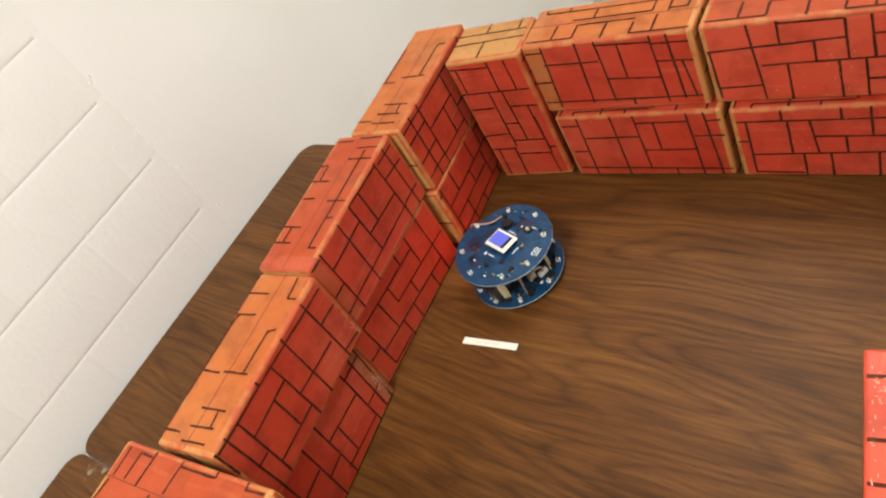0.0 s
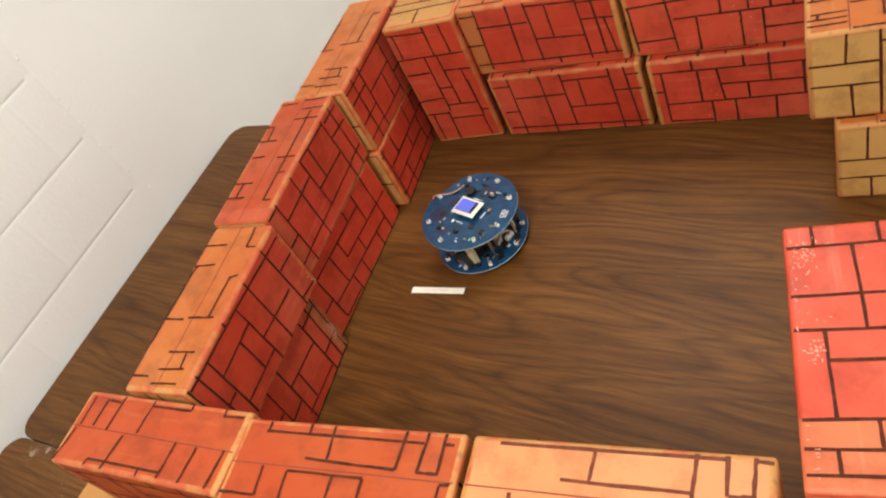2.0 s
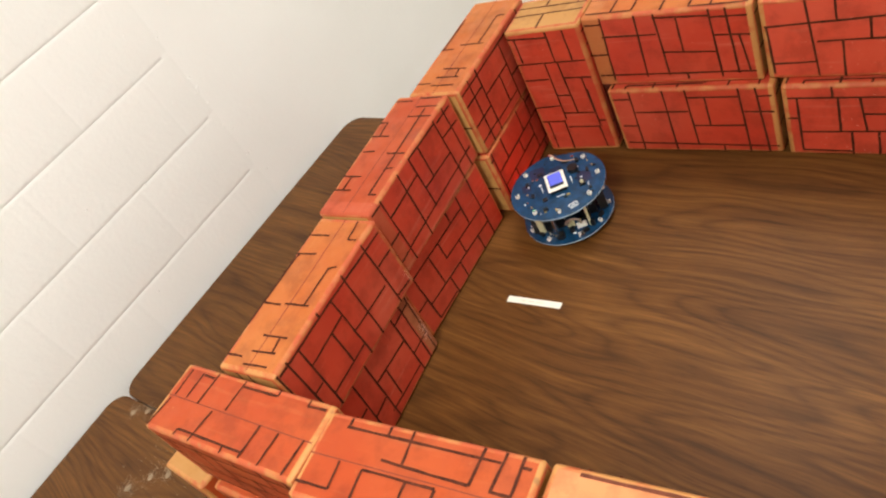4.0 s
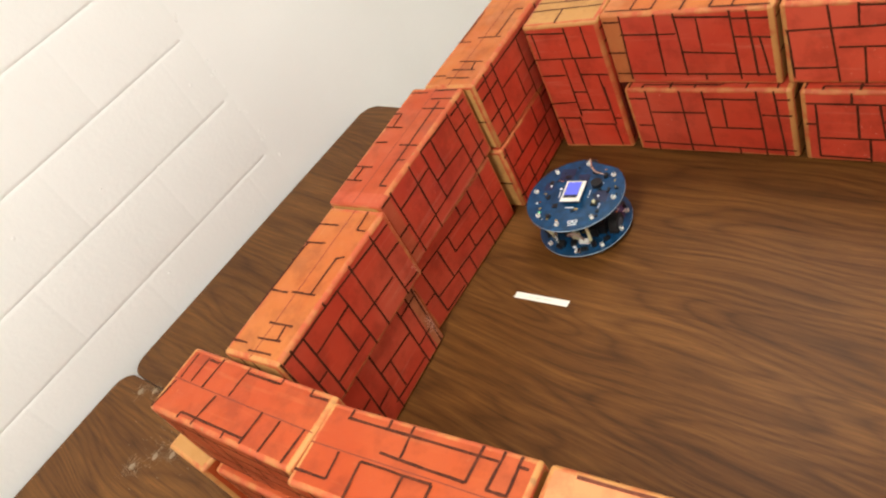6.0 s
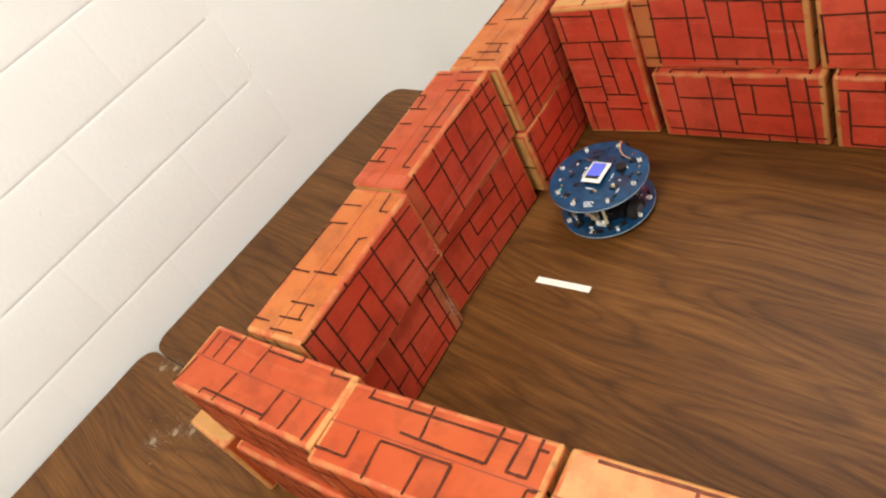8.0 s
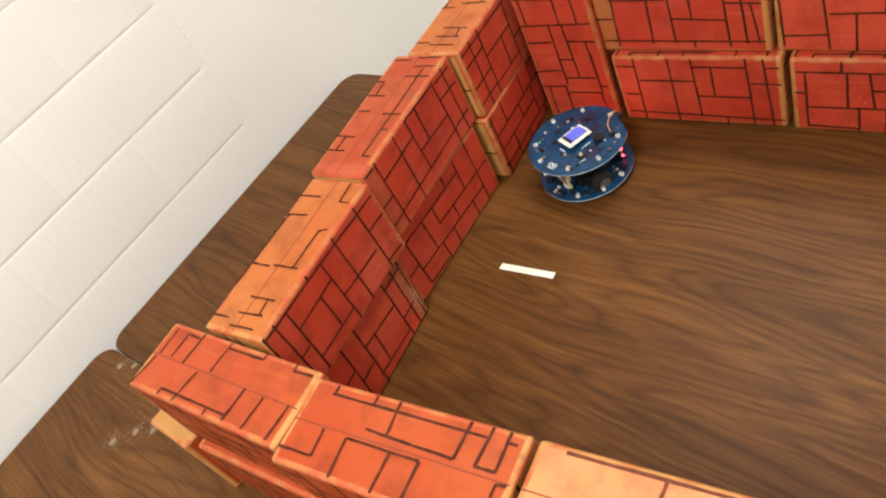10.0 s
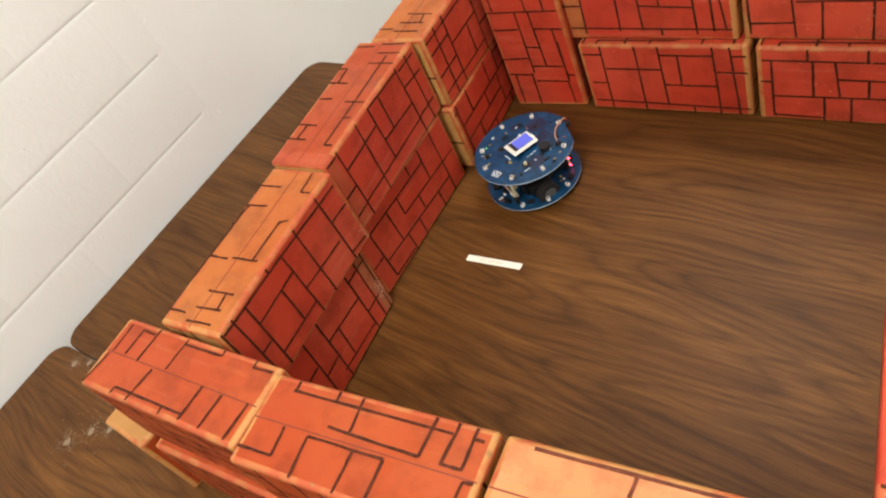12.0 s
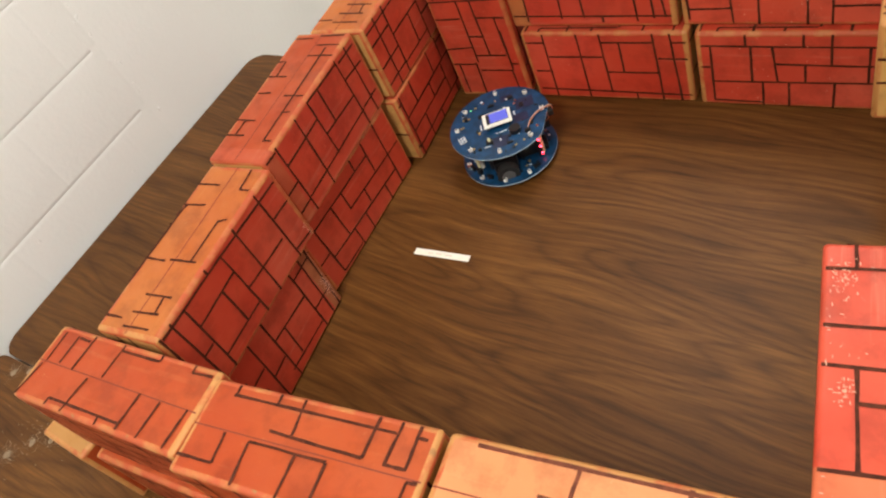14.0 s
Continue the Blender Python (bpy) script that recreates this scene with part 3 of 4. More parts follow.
run("y", 0.619, -0.001, TOP, -1.0, "red cardboard block with an orange top at the corner", thick=0.115, colours=(RED, ORANGE, TAN), designs=(FACE_B, TOP_CORNER_BLOCK, END_A), flip=(True, False, False), edge=EDGE)
scuffs(side_low, [(0.965, 0.35, 0.006, 150)], True)
scuffs(side_top, [(0.975, 0.12, 0.004, 40)], True)
# upright block in the far corner
block(pose(0.0935, 0.851, 0, 0, 0, 0.8), "upright red cardboard block with a tan top in the corner", size=(0.155, THK, 0.305),
      colours=(RED, RED, DIM_TOP_TAN), designs=(COLUMN, SIDE_B, END_A), edge=EDGE)
# far wall
run("x", 0.187, 0.795, LOW, -2.3, "red brick-print cardboard block in the lower course of the far wall", colours=(RED, RED, TAN), designs=(FACE_FAR_LOW, SIDE_A, END_A), edge=EDGE)
far_low = run("x", 0.500, 0.779, LOW, -2.7, "red brick-print cardboard block in the lower course of the far wall", colours=(BRIGHT_RED, RED, TAN), designs=(FACE_FAR_LOW_NEXT, SIDE_A, END_A), edge=EDGE)
run("x", 0.171, 0.812, TOP, -3.0, "red cardboard block with a worn orange top on the far wall", colours=(RED, ORANGE, TAN), designs=(FACE_FAR_TOP, SIDE_B, END_A), edge=EDGE, near_band=TAN_END, bands=(0.036, 0.010))
far_top = run("x", 0.480, 0.799, TOP, -3.6, "red cardboard block with a worn orange top on the far wall", colours=(BRIGHT_RED, ORANGE_RED, TAN), designs=(FACE_FAR_TOP_NEXT, SIDE_B, END_A), edge=EDGE)
scuffs(far_low, [(0.30, 0.15, 0.025, 26), (0.62, 0.75, 0.02, 10)], True)
scuffs(far_top, [(0.62, 0.18, 0.02, 22)], True)
# short wall out of the far wall
block(pose(0.850, 0.674, LOW, 0, 0, 91), "tan-ended short cardboard block below in the cross wall", size=(0.205, 0.107, HGT), colours=(ORANGE_RED, ORANGE, TAN), designs=(FACE_A, SIDE_A, END_T_LOW), edge=EDGE_TAN)
block(pose(0.818, 0.692, TOP, 0, 0, 91.0), "tan-ended short cardboard block with an orange top on the cross wall", size=(0.205, 0.107, HGT), colours=(ORANGE_RED, ORANGE, TAN), designs=(FACE_A, SIDE_A, END_T), edge=EDGE_TAN)
# near wall
block(pose(-0.2255, -0.063, 0, 0, 0, -8.0), "half-length tan cardboard block jutting below the near wall", size=(0.110, 0.150, HGT), colours=(ORANGE_RED, ORANGE_RED, DIM_TOP_TAN), designs=([], [], []), edge=EDGE_TAN)
run("x", -0.159, -0.134, LOW, -1.0, "red cardboard block below in the near wall", length=0.301, colours=(ORANGE_RED, ORANGE_RED, TAN), designs=(FACE_A, [], END_A))
run("x", 0.143, -0.132, LOW, 0.0, "red cardboard block below in the near wall", designs=(FACE_B, SIDE_A, END_A))
run("x", 0.450, -0.125, LOW, 0.0, "red cardboard block below in the near wall", designs=(FACE_A, SIDE_A, END_A))
run("x", -0.188, -0.119, TOP, -1.6, "faded red cardboard block at the corner of the near wall", thick=0.112, length=0.320, colours=(ORANGE_RED, ORANGE_RED, TAN), designs=(FACE_A, TOP_NW_ONE, END_A))
run("x", 0.1345, -0.1405, TOP, 1.6, "faded red cardboard block with rubbed edges on the near wall", thick=0.117, length=0.309, colours=(ORANGE_RED, ORANGE_RED, TAN), designs=(FACE_B, TOP_NW_TWO, END_A))
run("x", 0.450, -0.130, TOP, 1.6, "pale peach-topped cardboard block on the near wall", thick=0.115, colours=(ORANGE_RED, PEACH, TAN), designs=(FACE_B, TOP_PEACH, END_A), edge=EDGE_TAN, ink=PALE_INK, line=0.0042)
# stack of flat blocks
for i in range(3):
    top_block = block(pose(0.8345 + 0.003 * (2 - i), 0.1180, 0.1017 * i, 0, 0, 90 + (4.0, 5.4, 4.8)[i]), "flat-lying red cardboard block with rubbed corners in a stack",
          size=(LEN, 0.1525, 0.1013), colours=(BRIGHT_RED, BRIGHT_RED, TAN), designs=(FACE_R, SIDE_A, END_A), edge=BRIGHT_RED, band_mat=BRIGHT_RED, near_band=ORANGE_END, bands=(0.072, 0.010))
scuffs(top_block, [(0.86, 0.88, 0.012, 60), (0.47, 0.86, 0.007, 40), (0.60, 0.95, 0.02, 16), (0.12, 0.93, 0.01, 14)])

# ---- paper strip ----
strip = new("paper_strip", finish("paper_strip", box(-0.0552, 0.0552, -0.0066, 0.0066, 0, 0.0006), TAPE))
strip.matrix_basis = pose(0.1385, 0.3925, 0.0004, 0, 0, -1.2)
tagged(strip, "white paper strip stuck to the table top", "paper strip")
PALE_PRINT = plain("faded_pink_print", (0.62, 0.46, 0.40), 0.7)
for x, w in ((-0.022, 0.010), (-0.006, 0.012), (0.013, 0.016)):
    part("printed_bar", box(x - w / 2, x + w / 2, -0.0006, 0.0006, 0.0006, 0.0009), PALE_PRINT, strip)


# ---- robot ----
def robot():
    r = empty("robot", pose(0.14, 0.56, 0), "two-deck round blue circuit-board robot with a lit screen", "robot")
    R0, R1, Z0, Z1 = 0.0895, 0.0930, 0.0120, 0.083

    def deck(name, radius, z, cut):
        bm = bmesh.new()
        n = 72
        ring = []
        for i in range(n):
            a = math.tau * i / n
            d = (a - radians(cut) + math.pi) % math.tau - math.pi
            k = radius * min(1.0, math.cos(radians(21)) * 0.985 / max(0.1, math.cos(d))) if abs(d) < radians(40) and cut else radius
            ring.append((k * math.cos(a), k * math.sin(a)))
        lo, hi = [bm.verts.new((x, y, z)) for x, y in ring], [bm.verts.new((x, y, z + 0.0022)) for x, y in ring]
        bm.faces.new(lo[::-1])
        bm.faces.new(hi)
        for i in range(n):
            j = (i + 1) % n
            bm.faces.new((lo[i], lo[j], hi[j], hi[i])).material_index = 1
        return part(name, bm, [PCB, PCB_EDGE], r, "round blue circuit board")

    low, top = deck("lower_board", R0, Z0, 0), deck("upper_board", R1, Z1, 160)
    zt, zl = Z1 + 0.0022, Z0 + 0.0022

    def on(board, name, bm, mat, label="", smooth=False):
        return part(name, bm, mat, board, label, smooth)

    # wheels, castor, motors, battery box on the lower board
    for s in (-1, 1):
        bm = cyl(0, 0, -0.008, 0.008, 0.0205, 28)
        bmesh.ops.rotate(bm, verts=bm.verts, matrix=Matrix.Rotation(radians(90), 3, "X"))
        bmesh.ops.translate(bm, verts=bm.verts, vec=(0.012, s * 0.066, 0.0207))
        wheel = part("wheel", bm, RUBBER, r, "black rubber-tyred wheel")
        bm = cyl(0, 0, -0.0085, 0.0085, 0.012, 20)
        bmesh.ops.rotate(bm, verts=bm.verts, matrix=Matrix.Rotation(radians(90), 3, "X"))
        bmesh.ops.translate(bm, verts=bm.verts, vec=(0.012, s * 0.066, 0.0207))
        part("rim", bm, STEEL, wheel)
        # motors black and batteries dark, to deepen the darkness between the boards
        on(low, "motor", box(-0.010, 0.034, s * 0.042 - 0.011, s * 0.042 + 0.011, zl, zl + 0.024, 0.003), BLACK, "small black gear motor")
    for x in (-0.062, 0.066):
        on(low, "castor", cyl(x, 0, 0.0003, Z0, 0.005, 14, 0.008), SILVER)
    on(low, "battery_box", box(-0.058, -0.014, -0.034, 0.034, zl, zl + 0.024, 0.003), BLACK, "black battery holder")
    for y in (-0.024, -0.008, 0.008, 0.024):
        bm = cyl(0, 0, -0.021, 0.021, 0.0072, 16)
        bmesh.ops.rotate(bm, verts=bm.verts, matrix=Matrix.Rotation(radians(90), 3, "Y"))
        bmesh.ops.translate(bm, verts=bm.verts, vec=(-0.036, y, zl + 0.0265))
        on(low, "battery", bm, STEEL, "", True)
    # black boxes, chips and sockets, added to darken the gap between the boards
    for x, y, w, d, h in ((0.030, 0.030, 0.022, 0.016, 0.020), (0.028, -0.020, 0.026, 0.018, 0.026), (0.060, -0.004, 0.012, 0.010, 0.008), (-0.064, 0.020, 0.014, 0.022, 0.016),
                          (-0.066, -0.036, 0.012, 0.016, 0.010), (0.008, 0.002, 0.018, 0.030, 0.030)):
        on(low, "gear_housing" if h > 0.015 else "chip", box(x - w / 2, x + w / 2, y - d / 2, y + d / 2, zl, zl + h, 0.0012), BLACK)
    for x, y, a in ((0.070, -0.030, -25), (0.073, 0.020, 15), (0.046, 0.056, 50), (-0.040, 0.066, 120), (-0.030, -0.070, 245), (0.040, -0.062, -55)):
        bm = box(-0.0030, 0.0030, -0.0062, 0.0062, zl, zl + 0.0070, 0.0006)
        bmesh.ops.rotate(bm, verts=bm.verts, matrix=Matrix.Rotation(radians(a), 3, "Z"))
        bmesh.ops.translate(bm, verts=bm.verts, vec=(x, y, 0))
        on(low, "pin_socket", bm, BLACK)
    on(low, "power_socket", box(0.058, 0.070, -0.032, -0.020, zl, zl + 0.010, 0.001), BLACK)
    on(low, "usb_socket", box(0.074, 0.084, 0.006, 0.016, zl, zl + 0.006, 0.001), SILVER)
    on(low, "connector", box(0.052, 0.060, 0.006, 0.026, zl, zl + 0.009, 0.001), WHITE)
    on(low, "connector", box(0.040, 0.050, -0.010, 0.004, zl, zl + 0.014, 0.001), CREAM)
    on(low, "capacitor", cyl(0.062, 0.036, zl, zl + 0.012, 0.005), BLACK)
    on(low, "capacitor", cyl(0.050, -0.044, zl, zl + 0.012, 0.005), SILVER)
    # standoffs
    for a in (28, 152, 208, 332):
        x, y = 0.068 * math.cos(radians(a)), 0.068 * math.sin(radians(a))
        part("standoff", cyl(x, y, zl, Z1, 0.0030, 6), SILVER if a > 180 else CREAM, r)
    on(low, "bracket", box(0.026, 0.038, -0.064, -0.052, zl, Z1 - 0.002, 0.002), CREAM, "cream plastic bracket")
    # red lamps in a row on the lower board's rear edge
    for i in range(4):
        bm = bmesh.new()
        bmesh.ops.create_icosphere(bm, subdivisions=2, radius=0.0020, matrix=Matrix.Translation((-0.0565, 0.0450, 0.0225 + 0.0160 * i)))
        on(low, "red_led", bm, RED_LED, "lit red indicator lamp")
    on(low, "led_strip", box(-0.0535, -0.0495, 0.0390, 0.0450, zl, zl + 0.062, 0.0006), BLACK)
    # bright red lamp that shines out behind
    eye = on(low, "rear_sensor", box(-0.0680, -0.0580, -0.0200, -0.0040, zl, zl + 0.040, 0.001), BLACK, "black rear sensor with a lit red lamp")
    bm = bmesh.new()
    bmesh.ops.create_icosphere(bm, subdivisions=2, radius=0.0042, matrix=Matrix.Translation((-0.0705, -0.0130, zl + 0.030)))
    part("red_lamp", bm, REAR_LED, eye, "bright red lamp")
    # unseen plates, added to keep the red lamp's spill out of sight
    part("hood", box(-0.084, -0.066, -0.0040, -0.0028, zl + 0.020, zl + 0.044), BLACK, eye)
    part("hood", box(-0.084, -0.060, -0.0230, -0.0040, zl + 0.0215, zl + 0.0230), BLACK, eye)
    # rim sensors on both boards
    for board, z, rad, angles in ((top, zt, 0.079, (40, 82, 127, 176, 222, 266, 316, 352)), (low, zl, 0.080, (5, 40, 75, 108, 250, 285, 320))):
        for a in angles:
            c, s = math.cos(radians(a)), math.sin(radians(a))
            bm = box(-0.0040, 0.0034, -0.0030, 0.0030, z, z + 0.0065, 0.0008)
            bmesh.ops.rotate(bm, verts=bm.verts, matrix=Matrix.Rotation(radians(a), 3, "Z"))
            bmesh.ops.translate(bm, verts=bm.verts, vec=(rad * c, rad * s, 0))
            plug = on(board, "socket", bm, WHITE, "small white socket")
            bm = box(-0.0012, 0.0012, -0.0026, 0.0026, z + 0.006, z + 0.0066)
            bmesh.ops.rotate(bm, verts=bm.verts, matrix=Matrix.Rotation(radians(a), 3, "Z"))
            bmesh.ops.translate(bm, verts=bm.verts, vec=(rad * c, rad * s, 0))
            part("slot", bm, BLACK, plug)
    # screen
    pcb = on(top, "screen_board", box(-0.0245, 0.0275, -0.0190, 0.0190, zt + 0.009, zt + 0.0105, 0.0004), WHITE, "white screen carrier board")
    part("screen_frame", box(-0.0222, 0.0215, -0.0158, 0.0158, zt + 0.0105, zt + 0.0128, 0.0005), WHITE, pcb)
    part("bezel", box(-0.0192, 0.0208, -0.0134, 0.0134, zt + 0.0128, zt + 0.0134), BLACK, pcb)
    part("screen", box(-0.0186, 0.0145, -0.0128, 0.0128, zt + 0.0134, zt + 0.0138), SCREEN, pcb, "lit blue screen")
    on(top, "header_strip", box(0.0205, 0.0230, -0.015, 0.015, zt, zt + 0.009), BLACK)
    on(top, "header_strip", box(-0.0200, -0.0175, -0.014, 0.014, zt, zt + 0.009), BLACK)
    # speaker, joystick, chips, logo
    on(top, "speaker", cyl(-0.024, 0.037, zt, zt + 0.008, 0.0105, 28), BLACK, "round black buzzer")
    joy = on(top, "joystick", box(0.0185, 0.0305, 0.039, 0.051, zt, zt + 0.004, 0.0006), BLACK)
    part("cap", cyl(0.0245, 0.045, zt + 0.004, zt + 0.0085, 0.0028, 14), CREAM, joy, "pale joystick cap")
    for i, (x, y, w, d, h) in enumerate(((0.030, -0.030, 0.010, 0.010, 0.0016), (-0.046, -0.026, 0.008, 0.012, 0.0016), (0.008, -0.050, 0.012, 0.006, 0.0024),
                                         (0.044, 0.056, 0.006, 0.006, 0.003), (-0.010, 0.062, 0.012, 0.005, 0.002), (-0.055, 0.030, 0.006, 0.010, 0.002),
                                         (0.058, -0.034, 0.007, 0.009, 0.005), (-0.030, -0.055, 0.010, 0.007, 0.003), (0.042, 0.008, 0.005, 0.007, 0.002))):
        on(top, "chip", box(x - w / 2, x + w / 2, y - d / 2, y + d / 2, zt, zt + h, 0.0003), BLACK)
    rng = random.Random(4)
    for board, z, rad, count in ((top, zt, 0.080, 46), (low, zl, 0.078, 60)):
        for i in range(count):
            a, q = rng.uniform(0, math.tau), rad * math.sqrt(rng.uniform(0.12, 1))
            x, y = q * math.cos(a), q * math.sin(a)
            if board is top and abs(x) < 0.026 and abs(y) < 0.02 or (board is top and x > 0.045 and -0.004 < y < 0.036):
                continue
            w, d = rng.choice(((0.0012, 0.0022), (0.0022, 0.0012), (0.002, 0.003)))
            on(board, "component", box(x - w, x + w, y - d, y + d, z, z + rng.uniform(0.0006, 0.0018)), rng.choice((BLACK, BLACK, BLACK, SILK, BRASS, SILVER)))
    for x, y in ((0.046, -0.056), (0.062, 0.050)):
        on(top, "status_led", box(x - 0.001, x + 0.001, y - 0.0015, y + 0.0015, zt, zt + 0.001), GREEN_LED, "lit green indicator")
    for x, y, w, d in ((-0.052, -0.030, 0.034, 0.030), (-0.040, 0.006, 0.026, 0.022), (0.006, 0.052, 0.030, 0.026), (-0.022, -0.058, 0.022, 0.018)):
        on(top, "ground_plane", box(x - w / 2, x + w / 2, y - d / 2, y + d / 2, zt, zt + 0.0002), PCB_DARK)
    # mark of two joined rings and a bar
    for s in (-1, 1):
        bm = bmesh.new()
        n = 24
        inner = [bm.verts.new((0.0715 + 0.0024 * math.cos(a), s * 0.0042 + 0.0030 * math.sin(a), zt + 0.0004)) for a in np.linspace(0, math.tau, n, endpoint=False)]
        outer = [bm.verts.new((0.0715 + 0.0044 * math.cos(a), s * 0.0042 + 0.0050 * math.sin(a), zt + 0.0004)) for a in np.linspace(0, math.tau, n, endpoint=False)]
        for i in range(n):
            bm.faces.new((inner[i], outer[i], outer[(i + 1) % n], inner[(i + 1) % n]))
        bmesh.ops.rotate(bm, verts=bm.verts, matrix=Matrix.Rotation(radians(13), 3, "Z"))
        on(top, "printed_ring", bm, SILK, "white printed ring mark")
    bm = box(0.0778, 0.0796, -0.0085, 0.0085, zt, zt + 0.0004)
    bmesh.ops.rotate(bm, verts=bm.verts, matrix=Matrix.Rotation(radians(13), 3, "Z"))
    on(top, "printed_bar", bm, SILK)
    for x, y, w, d in ((0.034, 0.0, 0.001, 0.008), (-0.030, -0.010, 0.001, 0.006), (0.0, 0.028, 0.010, 0.0008), (0.0, -0.030, 0.008, 0.0008), (0.03, 0.055, 0.006, 0.0008)):
        on(top, "printed_bar", box(x - w, x + w, y - d, y + d, zt, zt + 0.0004), SILK)
    # wires
    plug = on(top, "plug", box(-0.050, -0.040, 0.046, 0.052, zt, zt + 0.006, 0.0006), BLACK)
    for k, mt in enumerate((COPPER, CREAM_WIRE)):
        e = 0.0022 * k
        part("wire", tube([(-0.046, 0.050 - e, zt + 0.005), (-0.048, 0.042 - e, zt + 0.005), (-0.054, 0.028 - e, zt + 0.004), (-0.066, 0.016 - e, zt + 0.005), (-0.082, 0.009 - e, zt + 0.005),
                           (-0.096, 0.004 - e, zt + 0.002), (-0.097, 0.001 - e, zt - 0.012), (-0.080, -0.002 - e, zl + 0.036)], 0.0008), mt, plug, "thin wire", True)
    on(top, "rear_sensor", box(-0.096, -0.086, 0.006, 0.016, Z1 - 0.010, Z1 + 0.001, 0.001), BLACK, "small black sensor under the rear edge")
    on(low, "cable", tube([(0.056, 0.016, zl + 0.008), (0.064, 0.016, zl + 0.026), (0.062, -0.002, zl + 0.034), (0.058, -0.014, zl + 0.020), (0.048, -0.006, zl + 0.012)], 0.0022), CREAM_WIRE, "pale looped cable", True)
    return r


ROBOT = robot()

# ---- lint on the near table ----
lint_rng = random.Random(9)


def fluff(x, y, size, fibres, flat=0.3):
    """A clump of lint: a ragged core in a tangle of fine bent fibres."""
    bm = bmesh.new()
    bmesh.ops.create_icosphere(bm, subdivisions=2, radius=1.0)
    core = 0.42 * size
    for v in bm.verts:
        v.co = Vector((v.co.x * core * lint_rng.uniform(0.5, 1.3), v.co.y * core * lint_rng.uniform(0.5, 1.3), max(0.0, (v.co.z * flat + 0.2) * core)))
    for _ in range(fibres):
        a, q = lint_rng.uniform(0, math.tau), abs(lint_rng.gauss(0, 0.55 * size))
        p = Vector((q * math.cos(a), q * math.sin(a), lint_rng.uniform(0.0003, flat * size)))
        h, w = lint_rng.uniform(0, math.tau), lint_rng.uniform(0.00010, 0.0002)
        last = None
        for _ in range(5):
            side = Vector((-math.sin(h), math.cos(h), 0.4)) * w
            now = (bm.verts.new(p - side), bm.verts.new(p + side))
            if last:
                bm.faces.new((last[0], now[0], now[1], last[1]))
            last = now
            p = p + Vector((math.cos(h), math.sin(h), 0)) * size * 0.28
            p.z = max(0.0003, p.z + lint_rng.uniform(-0.25, 0.2) * flat * size)
            h += lint_rng.uniform(-0.9, 0.9)
    ob = new("lint", finish("lint", bm, DUST))
    ob.location = (x, y, 0)
    tagged(ob, "pale clump of lint on the table top", "lint", "lint on the table")


for spot in ((-0.540, -0.165, 0.019, 60), (-0.459, -0.115, 0.016, 50), (-0.500, -0.130, 0.016, 30, 0.15), (-0.680, -0.022, 0.018, 40, 0.15), (-0.640, -0.010, 0.015, 30, 0.15)):
    fluff(*spot)

bm = bmesh.new()
for _ in range(70):
    a, q = lint_rng.uniform(0, math.tau), abs(lint_rng.gauss(0, 0.05))
    x, y, k = -0.50 + 1.3 * q * math.cos(a), -0.11 + 0.8 * q * math.sin(a), lint_rng.uniform(0.0004, 0.0014)
    base = [bm.verts.new((x + k * px, y + k * py, 0.0002)) for px, py in ((-1, -1), (1, -0.7), (0.8, 1), (-0.9, 0.8))]
    tip = bm.verts.new((x, y, 0.0002 + 0.6 * k))
    for i in range(4):
        bm.faces.new((base[i], base[(i + 1) % 4], tip))
tagged(new("dust", finish("dust", bm, DUST)), "pale dust specks on the near table top", "dust", kind="stuff")

# ---- painted blocks of the room's wall ----
BLOCK_L, COURSE, JOINT_Z, END_Y = 0.36, 0.1750, 0.110, 0.640
GAP = 0.0009


def wall_block_mesh(length, seed):
    """The painted face of one block: its edges fall off softly and unevenly into the joints."""
    r = random.Random(seed)
    zs = [(-0.0017, 0.0), (-0.0009, 0.0024), (-0.0002, 0.0064), (0.0, 0.0105)]
    inner = max(2, int(length / 0.028))
    ys = [(0.0, -0.0003), (0.0030, -0.00015), (0.009, 0.0)]
    ys += [(0.009 + (length - 0.018) * i / inner, 0.0) for i in range(1, inner)] + [(length - y, x) for y, x in reversed(ys)]
    rows = []
    for y, dx in ys:
        lo, hi = r.uniform(-0.0007, 0.0007), r.uniform(-0.0007, 0.0007)
        rows.append([(min(x, dx), y - length / 2, z + (lo if k else 0)) for k, (x, z) in enumerate(zs)]
                    + [(min(x, dx), y - length / 2, COURSE - GAP - z + (hi if k < 3 else 0)) for k, (x, z) in enumerate(reversed(zs))])
    bm = bmesh.new()
    grid = [[bm.verts.new(p) for p in row] for row in rows]
    for a, b in zip(grid, grid[1:]):
        for k in range(len(a) - 1):
            bm.faces.new((a[k], b[k], b[k + 1], a[k + 1])).smooth = True
    return finish("wall_block", bm, PAINT)


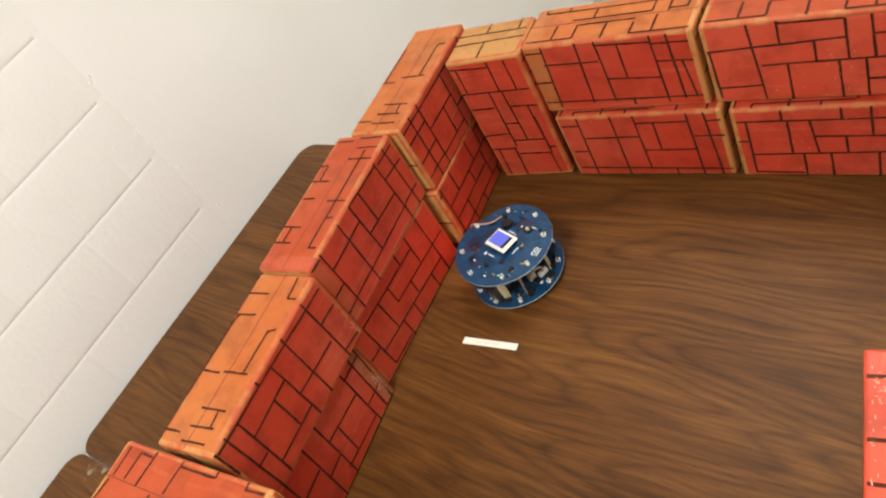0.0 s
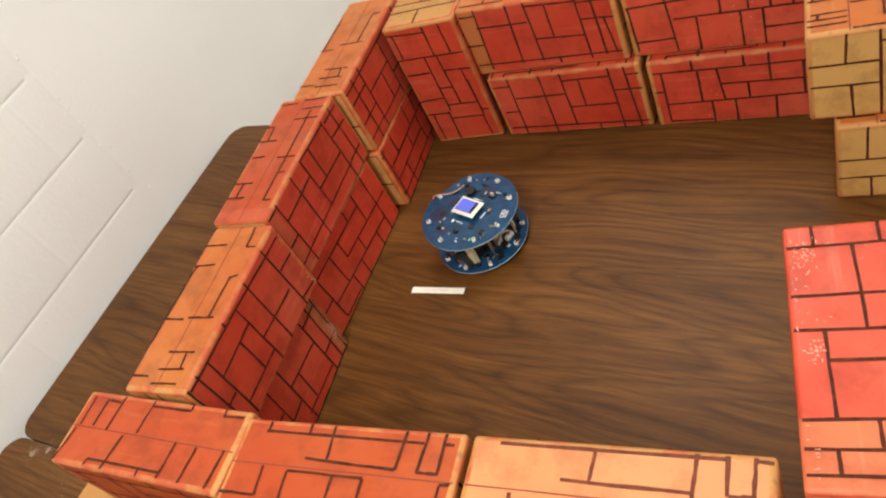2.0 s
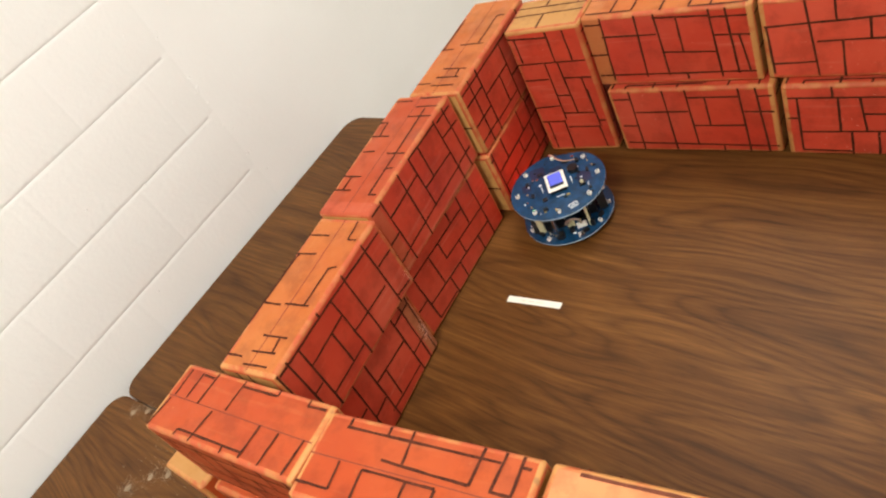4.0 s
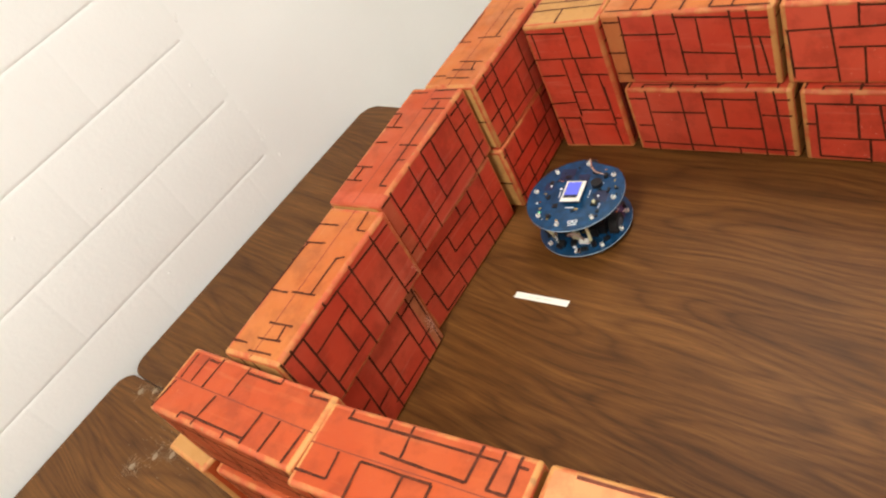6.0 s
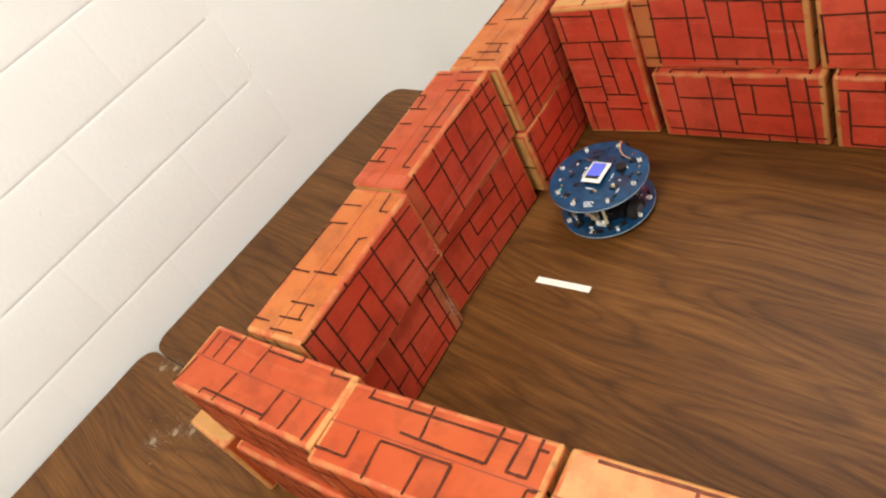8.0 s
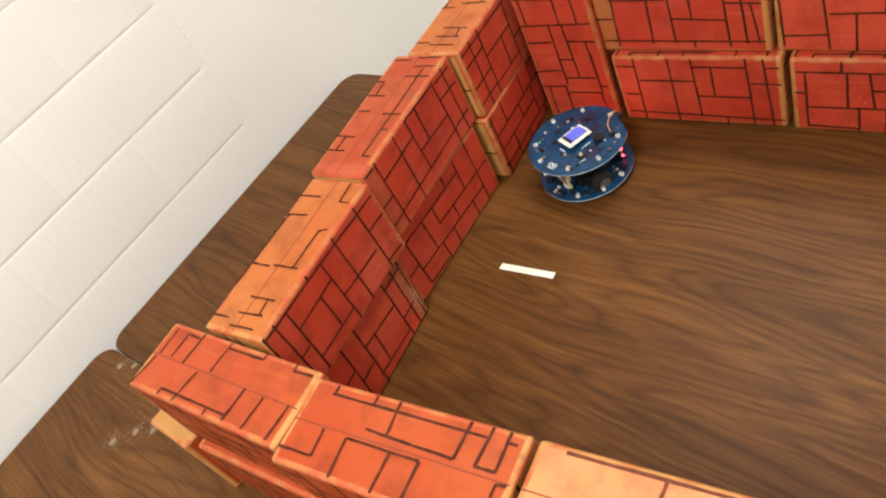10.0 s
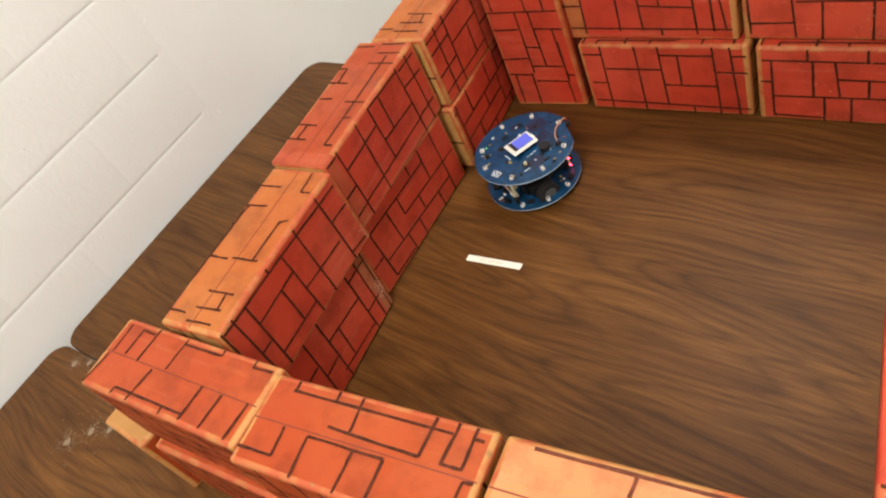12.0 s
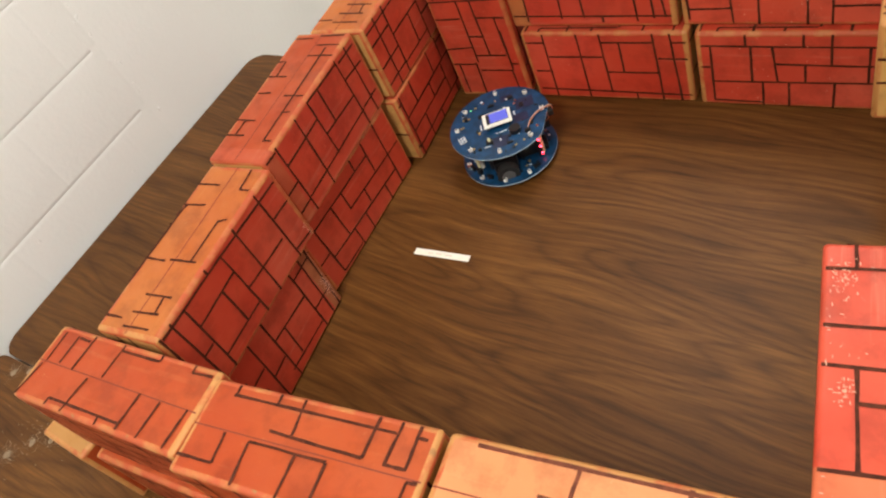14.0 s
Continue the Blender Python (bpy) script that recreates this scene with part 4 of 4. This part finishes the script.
# the courses break joint; a cut piece ends each at the plaster
shared = wall_block_mesh(BLOCK_L - 0.0003, 3)
cuts = {0: (0.374, wall_block_mesh(END_Y - 0.374, 5)), 1: (0.550, wall_block_mesh(END_Y - 0.550, 6))}
for row in range(-5, 10):
    z = JOINT_Z + row * COURSE + GAP / 2
    y, cut = cuts[row % 2]
    ob = new("wall_block", cut)
    ob.parent = wall_west
    ob.location = (0, (y + END_Y) / 2, z)
    while y > -2.7:
        ob = new("wall_block", shared)
        ob.parent = wall_west
        ob.location = (0, y - BLOCK_L / 2, z)
        y -= BLOCK_L
part("plaster", box(-0.0045, -0.0003, END_Y - 0.02, 4.1, FLOOR_Z, CEIL_Z), PAINT, wall_west, "smooth painted plaster")


drip_rng = random.Random(12)
for _ in range(26):
    bm = bmesh.new()
    bmesh.ops.create_icosphere(bm, subdivisions=2, radius=1.0)
    k = drip_rng.uniform(0.0018, 0.0042)
    bmesh.ops.scale(bm, verts=bm.verts, vec=(0.0012, k, k * drip_rng.uniform(0.8, 2.2)))
    far = drip_rng.random() < 0.5
    bmesh.ops.translate(bm, verts=bm.verts, vec=(0.0, END_Y + drip_rng.gauss(0.004, 0.006) if far else drip_rng.uniform(-0.5, 0.6), drip_rng.uniform(0.02, 0.55)))
    part("paint_lump", bm, PAINT, wall_west, smooth=True)


def motions():
    rows = [(0.0, .138, .556, -10), (0.25, .178, .532, -10), (0.5, .202, .516, -10), (1.0, .199, .517, -7), (1.5, .199, .518, -7), (2.0, .199, .518, -8), (2.5, .197, .518, -18),
            (3.0, .156, .571, -34), (3.2, .130, .610, -35), (3.7, .118, .630, -39), (4.5, .148, .580, -46), (5.3, .151, .575, -50), (5.5, .151, .574, -51), (6.0, .151, .584, -69), (6.5, .145, .684, -72),
            (7.0, .146, .623, -77), (7.5, .145, .587, -77), (8.0, .144, .594, -78), (8.2, .145, .593, -79), (9.2, .146, .600, -92), (9.9, .156, .650, -103), (10.3, .152, .635, -106),
            (10.5, .137, .606, -106), (11.0, .135, .600, -106), (12.0, .135, .600, -107), (12.5, .138, .601, -119), (13.0, .200, .646, -127), (13.5, .226, .665, -132), (14.0, .181, .642, -135)]
    walk(ROBOT, [(t, pose(x + 0.004, y - 0.007, 0.0002, 0, 0, a - 15)) for t, x, y, a in rows])


motions()
